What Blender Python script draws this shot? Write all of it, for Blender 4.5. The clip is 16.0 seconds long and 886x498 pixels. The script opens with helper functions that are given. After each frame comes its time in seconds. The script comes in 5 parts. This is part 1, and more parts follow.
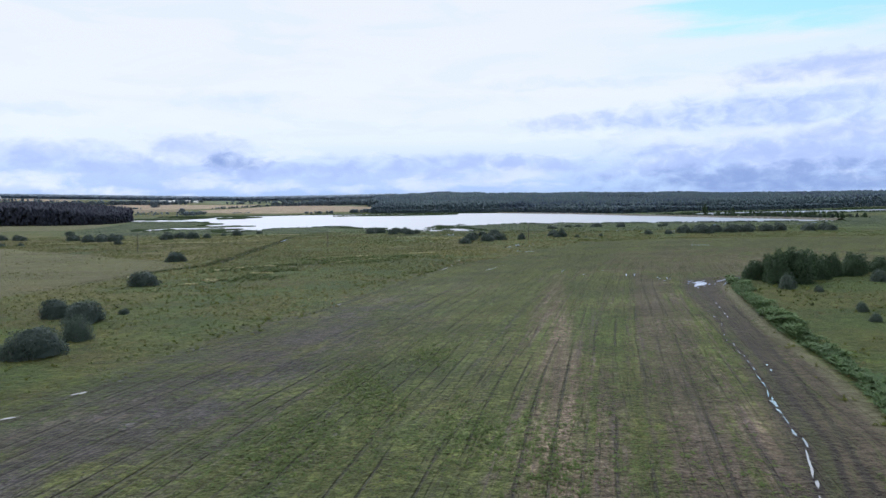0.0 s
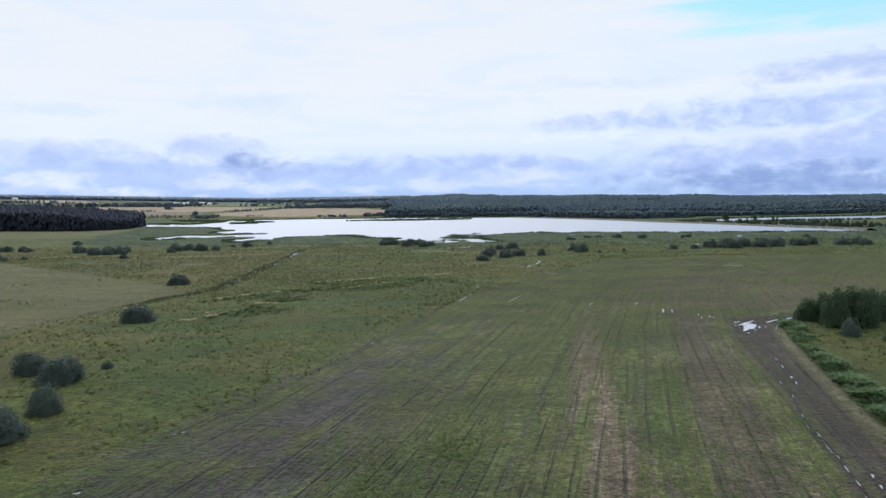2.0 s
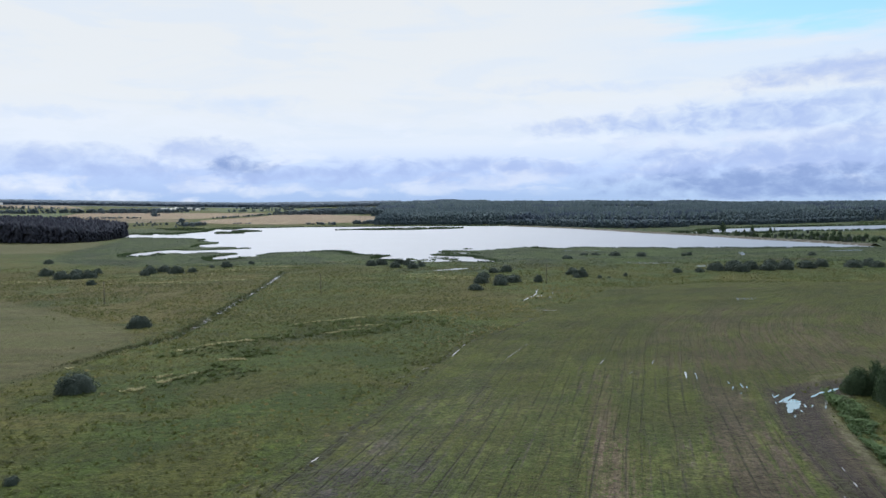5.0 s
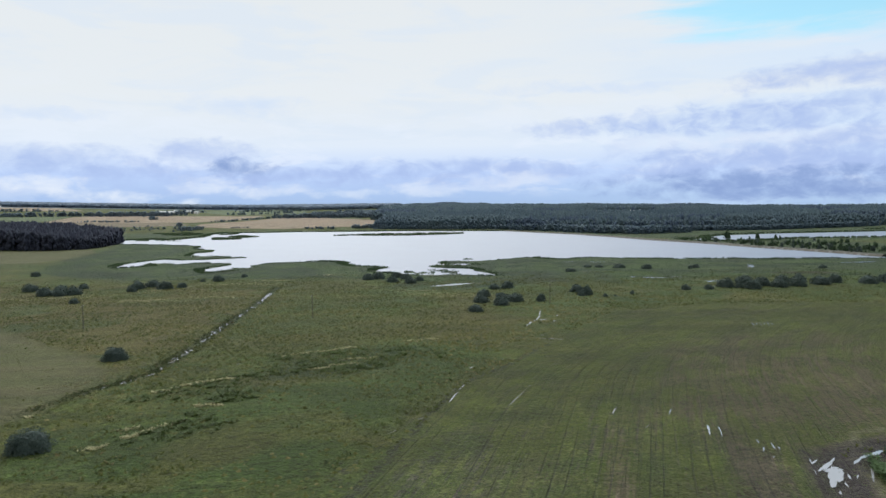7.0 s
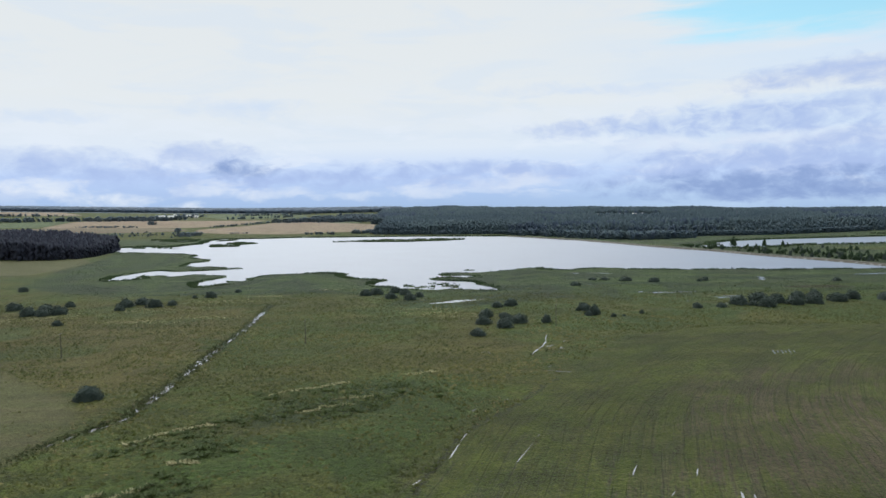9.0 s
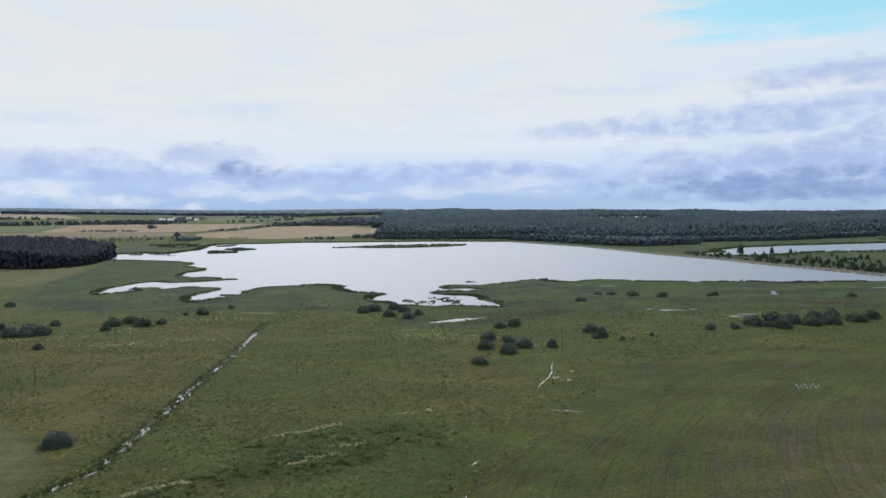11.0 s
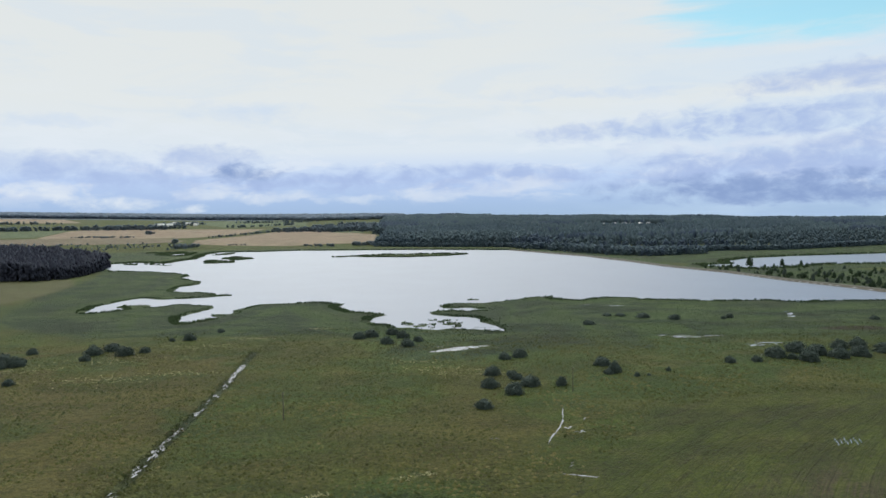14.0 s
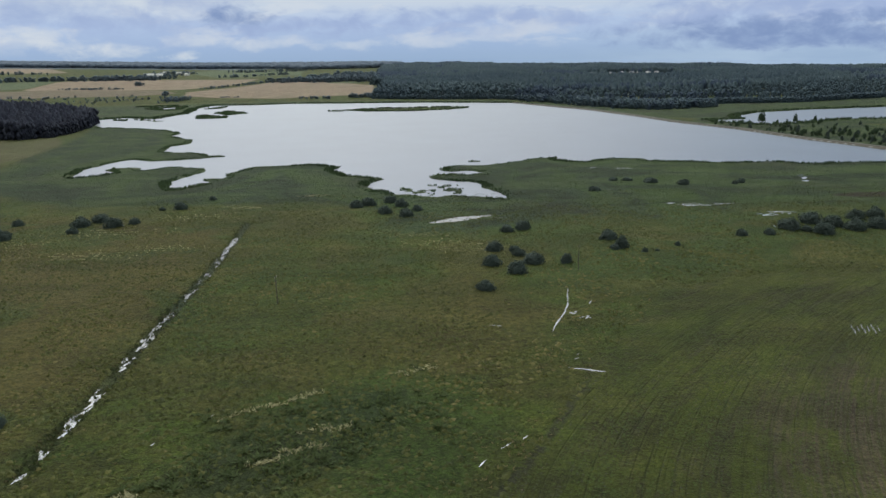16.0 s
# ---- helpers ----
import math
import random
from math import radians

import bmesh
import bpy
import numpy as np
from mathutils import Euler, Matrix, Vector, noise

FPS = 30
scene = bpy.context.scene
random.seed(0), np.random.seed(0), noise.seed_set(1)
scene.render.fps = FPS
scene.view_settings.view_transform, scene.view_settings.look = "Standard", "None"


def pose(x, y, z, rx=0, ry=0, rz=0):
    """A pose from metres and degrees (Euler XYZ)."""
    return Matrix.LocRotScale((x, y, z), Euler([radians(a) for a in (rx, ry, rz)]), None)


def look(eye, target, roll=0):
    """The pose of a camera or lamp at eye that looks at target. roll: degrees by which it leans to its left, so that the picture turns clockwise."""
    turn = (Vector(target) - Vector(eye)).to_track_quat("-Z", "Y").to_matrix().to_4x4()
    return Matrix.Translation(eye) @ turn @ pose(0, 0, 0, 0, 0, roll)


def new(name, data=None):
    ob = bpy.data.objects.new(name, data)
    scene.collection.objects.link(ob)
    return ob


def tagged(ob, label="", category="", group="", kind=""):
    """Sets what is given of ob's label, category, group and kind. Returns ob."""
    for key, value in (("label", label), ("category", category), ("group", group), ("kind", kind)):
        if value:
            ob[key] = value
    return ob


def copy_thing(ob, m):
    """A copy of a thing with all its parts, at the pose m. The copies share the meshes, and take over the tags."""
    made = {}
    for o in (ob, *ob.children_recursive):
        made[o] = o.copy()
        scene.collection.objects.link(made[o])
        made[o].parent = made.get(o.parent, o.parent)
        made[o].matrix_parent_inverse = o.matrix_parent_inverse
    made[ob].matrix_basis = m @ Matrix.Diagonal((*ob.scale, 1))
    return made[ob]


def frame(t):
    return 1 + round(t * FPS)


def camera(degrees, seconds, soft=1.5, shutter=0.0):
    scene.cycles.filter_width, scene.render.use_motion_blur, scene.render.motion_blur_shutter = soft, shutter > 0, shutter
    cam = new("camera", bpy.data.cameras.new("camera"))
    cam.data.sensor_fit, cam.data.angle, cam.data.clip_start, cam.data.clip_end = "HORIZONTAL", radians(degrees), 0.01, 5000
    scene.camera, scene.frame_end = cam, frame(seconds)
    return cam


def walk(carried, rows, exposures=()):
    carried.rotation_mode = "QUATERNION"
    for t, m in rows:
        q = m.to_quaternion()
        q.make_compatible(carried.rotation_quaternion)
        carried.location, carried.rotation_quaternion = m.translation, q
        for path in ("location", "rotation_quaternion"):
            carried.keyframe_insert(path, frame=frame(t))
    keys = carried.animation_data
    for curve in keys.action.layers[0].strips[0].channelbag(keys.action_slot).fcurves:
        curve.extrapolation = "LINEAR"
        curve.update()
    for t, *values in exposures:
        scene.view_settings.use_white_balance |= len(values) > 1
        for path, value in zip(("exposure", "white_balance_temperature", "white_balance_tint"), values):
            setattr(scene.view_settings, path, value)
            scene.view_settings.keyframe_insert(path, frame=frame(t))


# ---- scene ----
cam = camera(64.9, 16.0, soft=1.5)
PATH = [
    (0, (-0.151, 12.608, 19.552), (-0.125, 14.603, 19.422), -0.9),
    (0.5, (-0.593, 16.883, 21.292), (-0.628, 18.878, 21.162), -0.9),
    (1, (-0.95, 20.463, 23.011), (-0.992, 22.459, 22.881), -0.9),
    (1.5, (-1.216, 24.443, 24.733), (-1.247, 26.439, 24.605), -0.9),
    (2, (-1.311, 28.106, 26.347), (-1.323, 30.102, 26.219), -0.8),
    (2.5, (-1.335, 32.066, 27.981), (-1.335, 34.062, 27.854), -0.8),
    (3, (-1.018, 35.854, 29.467), (-1.014, 37.85, 29.342), -0.9),
    (3.5, (-1.277, 39.569, 31.259), (-1.264, 41.565, 31.134), -0.8),
    (4, (-1.38, 43.548, 32.684), (-1.366, 45.544, 32.561), -0.8),
    (6.5, (-0.025, 62.384, 40.784), (-0.011, 64.38, 40.667), -0.8),
    (7, (0.077, 66.233, 42.348), (0.09, 68.23, 42.232), -0.8),
    (7.5, (0.224, 70.323, 44.073), (0.237, 72.319, 43.959), -0.8),
    (8, (0.444, 73.881, 45.605), (0.456, 75.877, 45.492), -0.9),
    (8.5, (0.511, 77.793, 47.467), (0.524, 79.789, 47.353), -0.9),
    (9, (0.634, 81.759, 48.862), (0.644, 83.756, 48.751), -1),
    (11.5, (1.663, 101.116, 57.734), (1.668, 103.113, 57.626), -1),
    (12, (1.592, 104.675, 59.297), (1.6, 106.672, 59.189), -1),
    (12.5, (1.971, 108.282, 60.97), (1.976, 110.279, 60.864), -1),
    (13, (1.805, 111.829, 62.555), (1.811, 113.826, 62.449), -1.1),
    (13.5, (1.738, 115.396, 63.76), (1.741, 117.394, 63.657), -0.9),
    (14, (1.991, 118.894, 65.368), (1.993, 120.892, 65.267), -1),
    (14.5, (2.255, 122.696, 67.057), (2.257, 124.694, 66.957), -1),
    (15, (2.562, 126.419, 68.644), (2.564, 128.417, 68.543), -1),
    (15.4, (2.72, 129.089, 69.977), (2.718, 131.089, 69.875), -1.1),
    (15.5, (2.759, 129.756, 70.31), (2.755, 131.753, 70.205), -1.1),
    (15.6, (2.667, 130.993, 70.59), (2.665, 132.993, 70.415), -1.15),
    (15.7, (2.574, 132.229, 70.87), (2.572, 134.229, 70.588), -1.15),
    (15.8, (2.482, 133.466, 71.151), (2.48, 135.466, 70.752), -1.15),
    (15.9, (2.389, 134.702, 71.431), (2.387, 136.702, 70.967), -1.15),
    (16, (2.297, 135.939, 71.711), (2.29, 137.87, 71.188), -1.2),
]
walk(cam, [(t, look(eye, target, roll)) for t, eye, target, roll in PATH], exposures=[(0, 0.20, 5850, 11), (3.5, 0.14, 5980, 10), (7, 0.09, 6080, 8), (11, 0.02, 6150, 7), (15.5, 0.0, 6250, 6), (16, -0.22, 6250, 6)])

# ---- node helpers ----
class Nodes:
    """A short way to write node trees."""

    def __init__(self, tree):
        self.tree = tree

    def node(self, kind):
        return self.tree.nodes.new(kind)

    def put(self, socket, value):
        if isinstance(value, bpy.types.NodeSocket):
            self.tree.links.new(value, socket)
        elif value is not None:
            if socket.type == "RGBA" and len(value) == 3:
                value = (*value, 1)
            socket.default_value = value

    def math(self, op, a, b=None, c=None, clamp=False):
        n = self.node("ShaderNodeMath")
        n.operation, n.use_clamp = op, clamp
        for s, v in zip(n.inputs, (a, b, c)):
            self.put(s, v)
        return n.outputs[0]

    def step(self, v, lo, hi, to0=0.0, to1=1.0):
        n = self.node("ShaderNodeMapRange")
        n.interpolation_type = "SMOOTHSTEP"
        for s, x in zip(n.inputs[:5], (v, lo, hi, to0, to1)):
            self.put(s, x)
        return n.outputs[0]

    def mix(self, f, a, b):
        n = self.node("ShaderNodeMix")
        n.data_type = "RGBA"
        self.put(n.inputs[0], f), self.put(n.inputs[6], a), self.put(n.inputs[7], b)
        return n.outputs[2]

    def noise(self, vec, scale, detail=3.0, rough=0.55, distort=0.0):
        n = self.node("ShaderNodeTexNoise")
        self.put(n.inputs["Vector"], vec)
        n.inputs["Scale"].default_value, n.inputs["Detail"].default_value = scale, detail
        n.inputs["Roughness"].default_value, n.inputs["Distortion"].default_value = rough, distort
        return n.outputs[0]

    def scale(self, c, f):
        n = self.node("ShaderNodeVectorMath")
        n.operation = "SCALE"
        self.put(n.inputs[0], c), self.put(n.inputs[3], f)
        return n.outputs[0]

    def tint(self, c, by):
        n = self.node("ShaderNodeVectorMath")
        n.operation = "MULTIPLY"
        self.put(n.inputs[0], c), self.put(n.inputs[1], by)
        return n.outputs[0]

    def attr(self, name):
        n = self.node("ShaderNodeAttribute")
        n.attribute_name = name
        return n.outputs["Fac"]

    def xyz(self, x, y, z=0.0):
        n = self.node("ShaderNodeCombineXYZ")
        for s, v in zip(n.inputs, (x, y, z)):
            self.put(s, v)
        return n.outputs[0]

    def split(self, v):
        n = self.node("ShaderNodeSeparateXYZ")
        self.put(n.inputs[0], v)
        return n.outputs


# ---- world, sun ----
SUN_AZ, SUN_EL = -14.0, 42.0
world = bpy.data.worlds.new("sky")
scene.world = world
world.use_nodes = True
wt = world.node_tree
wt.nodes.clear()
w = Nodes(wt)
way = w.node("ShaderNodeTexCoord").outputs["Generated"]
dx, dy, dz = w.split(way)
az = w.math("ARCTAN2", dx, dy)
el = w.math("ARCSINE", dz)
sky = w.node("ShaderNodeTexSky")
sky.sky_type, sky.sun_disc = "NISHITA", False
sky.dust_density, sky.ozone_density = 0.2, 1.2
sky.sun_elevation, sky.sun_rotation = radians(SUN_EL), radians(SUN_AZ)
blue = w.node("ShaderNodeBackground")
w.put(blue.inputs[0], w.tint(sky.outputs[0], (0.72, 1.12, 0.95)))
blue.inputs[1].default_value = 0.13

streak = w.noise(w.xyz(w.math("MULTIPLY", az, 3.4), w.math("MULTIPLY", el, 24.0), 3.1), 1.0, 6.0, 0.58, 0.2)
puff = w.noise(w.xyz(w.math("MULTIPLY", az, 8.5), w.math("MULTIPLY", el, 30.0), 7.7), 1.0, 7.0, 0.6, 0.35)
ramp = w.node("ShaderNodeValToRGB")
w.put(ramp.inputs[0], w.math("MULTIPLY", el, 3.6))
stops = [(0.0, (0.38, 0.50, 0.70)), (0.07, (0.42, 0.54, 0.77)), (0.18, (0.55, 0.66, 0.89)), (0.32, (0.75, 0.79, 0.85)), (0.55, (0.79, 0.795, 0.79)), (1.0, (0.78, 0.78, 0.765))]
while len(ramp.color_ramp.elements) < len(stops):
    ramp.color_ramp.elements.new(0.5)
for e, (at, c) in zip(ramp.color_ramp.elements, stops):
    e.position, e.color = at, (*c, 1)
# bluer towards the east
right = w.step(az, 0.0, 0.55)
veil = w.mix(w.math("MULTIPLY", right, w.step(streak, 0.34, 0.62, 0.1, 0.6)), ramp.outputs[0], (0.62, 0.74, 0.89))
haze = w.noise(w.xyz(w.math("MULTIPLY", az, 5.0), w.math("MULTIPLY", el, 22.0), 14.4), 1.0, 6.0, 0.6, 0.5)
veil = w.mix(w.math("MULTIPLY", w.math("MULTIPLY", w.step(haze, 0.50, 0.66), w.step(el, 0.04, 0.10)), 0.45), veil, (0.68, 0.745, 0.83))
# white heaps in the low band
low = w.math("MULTIPLY", w.step(el, 0.008, 0.035), w.step(el, 0.20, 0.07))
col = w.mix(w.math("MULTIPLY", w.step(puff, 0.48, 0.60), w.math("MULTIPLY", low, 0.45)), veil, (0.81, 0.83, 0.88))
# single clouds: where they stand, how wide and tall, how dense, their tone
bend = w.noise(w.xyz(w.math("MULTIPLY", az, 22.0), w.math("MULTIPLY", el, 34.0), 2.2), 1.0, 5.0, 0.62, 0.2)
lift = w.noise(w.xyz(w.math("MULTIPLY", az, 9.0), w.math("MULTIPLY", el, 26.0), 17.0), 1.0, 4.0, 0.6, 0.2)
az_c = w.math("ADD", az, w.math("MULTIPLY_ADD", bend, 0.10, -0.05))
el_c = w.math("ADD", el, w.math("MULTIPLY_ADD", lift, 0.044, -0.022))
frill = w.noise(w.xyz(w.math("MULTIPLY", az, 30.0), w.math("MULTIPLY", el, 52.0), 27.0), 1.0, 7.0, 0.58, 0.4)
frill = w.math("ADD", w.math("MULTIPLY_ADD", frill, -6.0, 3.0), w.math("MULTIPLY_ADD", puff, -1.6, 0.8))
LAVENDER, SLATE, PALE_GREY, WHITE = (0.42, 0.51, 0.76), (0.27, 0.36, 0.60), (0.60, 0.69, 0.85), (0.82, 0.84, 0.88)
CLOUDS = [(-0.30, 0.045, 0.34, 0.016, 0.5, LAVENDER), (0.10, 0.045, 0.26, 0.015, 0.5, LAVENDER), (0.48, 0.060, 0.20, 0.040, 0.6, LAVENDER), (0.46, 0.115, 0.20, 0.020, 0.55, PALE_GREY),
          (-0.51, 0.072, 0.076, 0.012, 0.7, LAVENDER), (-0.456, 0.058, 0.09, 0.012, 0.8, LAVENDER), (-0.328, 0.078, 0.06, 0.014, 0.75, LAVENDER), (-0.276, 0.061, 0.040, 0.012, 1.0, SLATE), (-0.25, 0.048, 0.05, 0.006, 0.8, LAVENDER),
          (-0.197, 0.051, 0.058, 0.0105, 0.9, LAVENDER), (-0.10, 0.056, 0.059, 0.0125, 0.9, LAVENDER), (0.03, 0.056, 0.08, 0.012, 0.75, LAVENDER), (0.159, 0.051, 0.068, 0.0105, 0.7, LAVENDER), (0.197, 0.109, 0.058, 0.012, 0.75, LAVENDER),
          (-0.51, 0.123, 0.061, 0.0055, 0.5, PALE_GREY), (-0.27, 0.145, 0.08, 0.012, 0.5, PALE_GREY), (0.217, 0.163, 0.114, 0.007, 0.6, PALE_GREY), (0.301, 0.109, 0.046, 0.019, 0.6, LAVENDER), (0.439, 0.110, 0.106, 0.014, 0.95, LAVENDER), (0.526, 0.157, 0.105, 0.016, 0.85, LAVENDER), (0.583, 0.128, 0.084, 0.009, 0.7, LAVENDER),
          (-0.518, 0.040, 0.045, 0.008, 0.8, WHITE), (-0.47, 0.028, 0.03, 0.006, 0.7, WHITE), (-0.423, 0.022, 0.040, 0.007, 0.75, WHITE), (-0.338, 0.015, 0.020, 0.005, 0.8, WHITE), (-0.30, 0.034, 0.03, 0.006, 0.6, WHITE), (-0.236, 0.029, 0.05, 0.007, 0.6, WHITE), (-0.13, 0.022, 0.04, 0.006, 0.5, WHITE), (-0.02, 0.030, 0.05, 0.007, 0.5, WHITE), (0.119, 0.036, 0.05, 0.007, 0.5, WHITE), (0.33, 0.083, 0.05, 0.008, 0.7, WHITE), (0.45, 0.088, 0.06, 0.008, 0.6, WHITE),
          (0.328, 0.055, 0.045, 0.019, 0.75, LAVENDER), (0.439, 0.054, 0.098, 0.018, 0.85, LAVENDER), (0.555, 0.062, 0.087, 0.030, 0.85, LAVENDER), (0.40, 0.027, 0.15, 0.015, 1.0, SLATE), (0.55, 0.025, 0.15, 0.016, 1.0, SLATE)]
for ca, ce, cw, ch, share, tone in CLOUDS:
    u, v = w.math("MULTIPLY_ADD", az_c, 1 / cw, -ca / cw), w.math("MULTIPLY_ADD", el_c, 1 / ch, -ce / ch)
    far2 = w.math("ADD", w.math("MULTIPLY", u, u), w.math("MULTIPLY", v, v))
    body = w.step(w.math("ADD", far2, frill), 2.5, -1.3)
    col = w.mix(w.math("MULTIPLY", body, share), col, tone)
# the bright place where the sun stands behind the clouds, above the view
sx, sy, sz = (math.sin(radians(SUN_AZ)) * math.cos(radians(SUN_EL)), math.cos(radians(SUN_AZ)) * math.cos(radians(SUN_EL)), math.sin(radians(SUN_EL)))
toward = w.math("ADD", w.math("ADD", w.math("MULTIPLY", dx, sx), w.math("MULTIPLY", dy, sy)), w.math("MULTIPLY", dz, sz))
glow = w.math("MULTIPLY", w.step(toward, 0.78, 0.98), w.step(el, 0.29, 0.48))
cloud = w.node("ShaderNodeBackground")
w.put(cloud.inputs[0], col)
w.put(cloud.inputs[1], w.math("MULTIPLY_ADD", glow, 5.2, 1.0))
# an opening of clear sky, high over the second lake
gx = w.math("MULTIPLY", w.math("SUBTRACT", az, 0.52), 5.2)
gy = w.math("MULTIPLY", w.math("SUBTRACT", el, 0.256), 24.0)
gap = w.math("SUBTRACT", w.math("ADD", w.math("MULTIPLY", gx, gx), w.math("MULTIPLY", gy, gy)), w.math("MULTIPLY", w.math("SUBTRACT", streak, 0.45), 5.0))
gap = w.math("MULTIPLY", w.step(gap, 1.7, 0.0), 0.7)
both = w.node("ShaderNodeMixShader")
w.put(both.inputs[0], gap), w.put(both.inputs[1], cloud.outputs[0]), w.put(both.inputs[2], blue.outputs[0])
w.put(w.node("ShaderNodeOutputWorld").inputs[0], both.outputs[0])

sun = new("sun", bpy.data.lights.new("sun", "SUN"))
sun.data.energy, sun.data.angle, sun.data.color = 0.4, radians(16), (1.0, 0.96, 0.9)
_a, _e = radians(SUN_AZ), radians(SUN_EL)
sun.matrix_world = look((500 * math.sin(_a) * math.cos(_e), 500 * math.cos(_a) * math.cos(_e), 500 * math.sin(_e)), (0, 0, 0))

# ---- materials ----
def material(name):
    m = bpy.data.materials.new(name)
    m.use_nodes = True
    n = Nodes(m.node_tree)
    return m, n, m.node_tree.nodes["Principled BSDF"]


def bump(n, bsdf, height, strength=0.5, distance=0.1):
    b = n.node("ShaderNodeBump")
    b.inputs["Strength"].default_value, b.inputs["Distance"].default_value = strength, distance
    n.put(b.inputs["Height"], height)
    n.put(bsdf.inputs["Normal"], b.outputs[0])


def position(n):
    return n.node("ShaderNodeNewGeometry").outputs["Position"]


def leafy(name, dark, light, accent=None, share=0.0, rough=0.75, through_light=0.4, grain=0.45):
    """Foliage: tone is a random number that each clump carries."""
    m, n, b = material(name)
    island = n.node("ShaderNodeNewGeometry").outputs["Random Per Island"]
    tone = n.attr("tone")
    c = n.mix(n.math("MULTIPLY_ADD", island, grain, n.math("MULTIPLY", tone, 1 - grain)), dark, light)
    if accent:
        c = n.mix(n.step(tone, 1 - share, 1 - share * 0.6), c, accent)
    n.put(b.inputs["Base Color"], c)
    b.inputs["Roughness"].default_value = rough
    b.inputs["Specular IOR Level"].default_value = 0.25
    # light shines through thin leaves
    thin = n.node("ShaderNodeBsdfTranslucent")
    n.put(thin.inputs[0], c)
    both = n.node("ShaderNodeMixShader")
    n.put(both.inputs[0], through_light), n.put(both.inputs[1], b.outputs[0]), n.put(both.inputs[2], thin.outputs[0])
    n.put(m.node_tree.nodes["Material Output"].inputs[0], both.outputs[0])
    return m


def plain(name, a, b2, scale, rough=0.8, relief=0.3, metal=0.0):
    m, n, b = material(name)
    p = position(n)
    f = n.noise(p, scale, 5.0)
    g = n.noise(p, scale * 9, 3.0)
    n.put(b.inputs["Base Color"], n.mix(n.math("MULTIPLY_ADD", g, 0.4, n.math("MULTIPLY", f, 0.6)), a, b2))
    b.inputs["Roughness"].default_value, b.inputs["Metallic"].default_value = rough, metal
    bump(n, b, g, relief, 0.05)
    return m


def water(name, wave, rough, base_with_sky, added_gloss=0.0):
    m, n, b = material(name)
    p = position(n)
    # the base colour holds some of the mirrored sky's brightness
    n.put(b.inputs["Base Color"], n.mix(n.noise(p, 0.02, 2.0), base_with_sky, tuple(v * 1.4 for v in base_with_sky)))
    b.inputs["Roughness"].default_value = rough
    b.inputs["IOR"].default_value = 1.33
    # clear coat added over the water to strengthen its reflections
    b.inputs["Coat Weight"].default_value, b.inputs["Coat Roughness"].default_value, b.inputs["Coat IOR"].default_value = added_gloss, rough, 1.6
    x, y, z = n.split(p)
    ripple = n.noise(n.xyz(n.math("MULTIPLY", x, 0.5), y, 0.0), 0.9, 3.0, 0.6)
    gust = n.noise(p, 0.012, 3.0)
    bump(n, b, n.math("MULTIPLY", ripple, n.step(gust, 0.3, 0.7, 0.5, 1.0)), wave, 0.25)
    return m


# pale, bluish bases painted in for reflected sky
M_WATER = water("lake_water", 0.30, 0.42, (0.072, 0.084, 0.120), 0.44)
M_PUDDLE = water("puddle_water", 0.03, 0.06, (0.20, 0.195, 0.19), 0.9)
M_WILLOW = leafy("willow_leaves", (0.034, 0.052, 0.045), (0.103, 0.129, 0.101))
M_PALE_WILLOW = leafy("pale_willow_leaves", (0.045, 0.066, 0.049), (0.115, 0.145, 0.111))
M_ALDER = leafy("alder_leaves", (0.024, 0.045, 0.026), (0.075, 0.112, 0.052))
# far woods: the blue of distance haze is painted into these leaf colours
M_HAZY_FOREST = leafy("hazy_forest_leaves", (0.064, 0.098, 0.128), (0.118, 0.164, 0.168), (0.074, 0.106, 0.146), 0.18, grain=0.14)
M_HAZY_SPRUCE = leafy("hazy_spruce_needles", (0.036, 0.039, 0.057), (0.054, 0.060, 0.082), grain=0.12)
M_HAZY_COPSE = leafy("hazy_copse_leaves", (0.098, 0.132, 0.164), (0.150, 0.194, 0.215), grain=0.15)
M_HAZY_HILL = leafy("hazy_hill_spruce", (0.120, 0.158, 0.205), (0.170, 0.212, 0.262), grain=0.2)
M_TUSSOCK = leafy("tussock_grass", (0.034, 0.041, 0.010), (0.110, 0.110, 0.028), (0.135, 0.118, 0.040), 0.10, 0.9, 0.0, 0.4)
M_CLOD = leafy("field_clods", (0.046, 0.037, 0.040), (0.066, 0.078, 0.024), (0.120, 0.094, 0.068), 0.22, 0.9, 0.0, 0.2)
M_GRASS = leafy("meadow_grass", (0.060, 0.084, 0.019), (0.128, 0.130, 0.038), (0.200, 0.165, 0.080), 0.08, 0.85, 0.6, grain=0.25)
M_SEDGE = leafy("ditch_sedge", (0.034, 0.048, 0.018), (0.080, 0.090, 0.034), (0.120, 0.105, 0.050), 0.15, 0.85, 0.5, grain=0.25)
M_WEED = leafy("field_weed_leaves", (0.058, 0.084, 0.022), (0.118, 0.160, 0.040), None, 0.0, 0.8, grain=0.25)
M_NETTLE = leafy("nettle_leaves", (0.056, 0.098, 0.040), (0.126, 0.184, 0.072))
M_CLUMP = leafy("meadow_weed_leaves", (0.052, 0.074, 0.021), (0.108, 0.138, 0.042), grain=0.3)
M_REED = leafy("reed_blades", (0.034, 0.056, 0.028), (0.076, 0.108, 0.046), (0.100, 0.094, 0.062), 0.05, 0.8, grain=0.2)
M_PALE = leafy("seed_heads", (0.250, 0.235, 0.110), (0.470, 0.430, 0.250), None, 0.0, 0.9, 0.2)
M_BARK = plain("bark", (0.06, 0.045, 0.035), (0.14, 0.11, 0.085), 3.0, 0.9, 0.6)
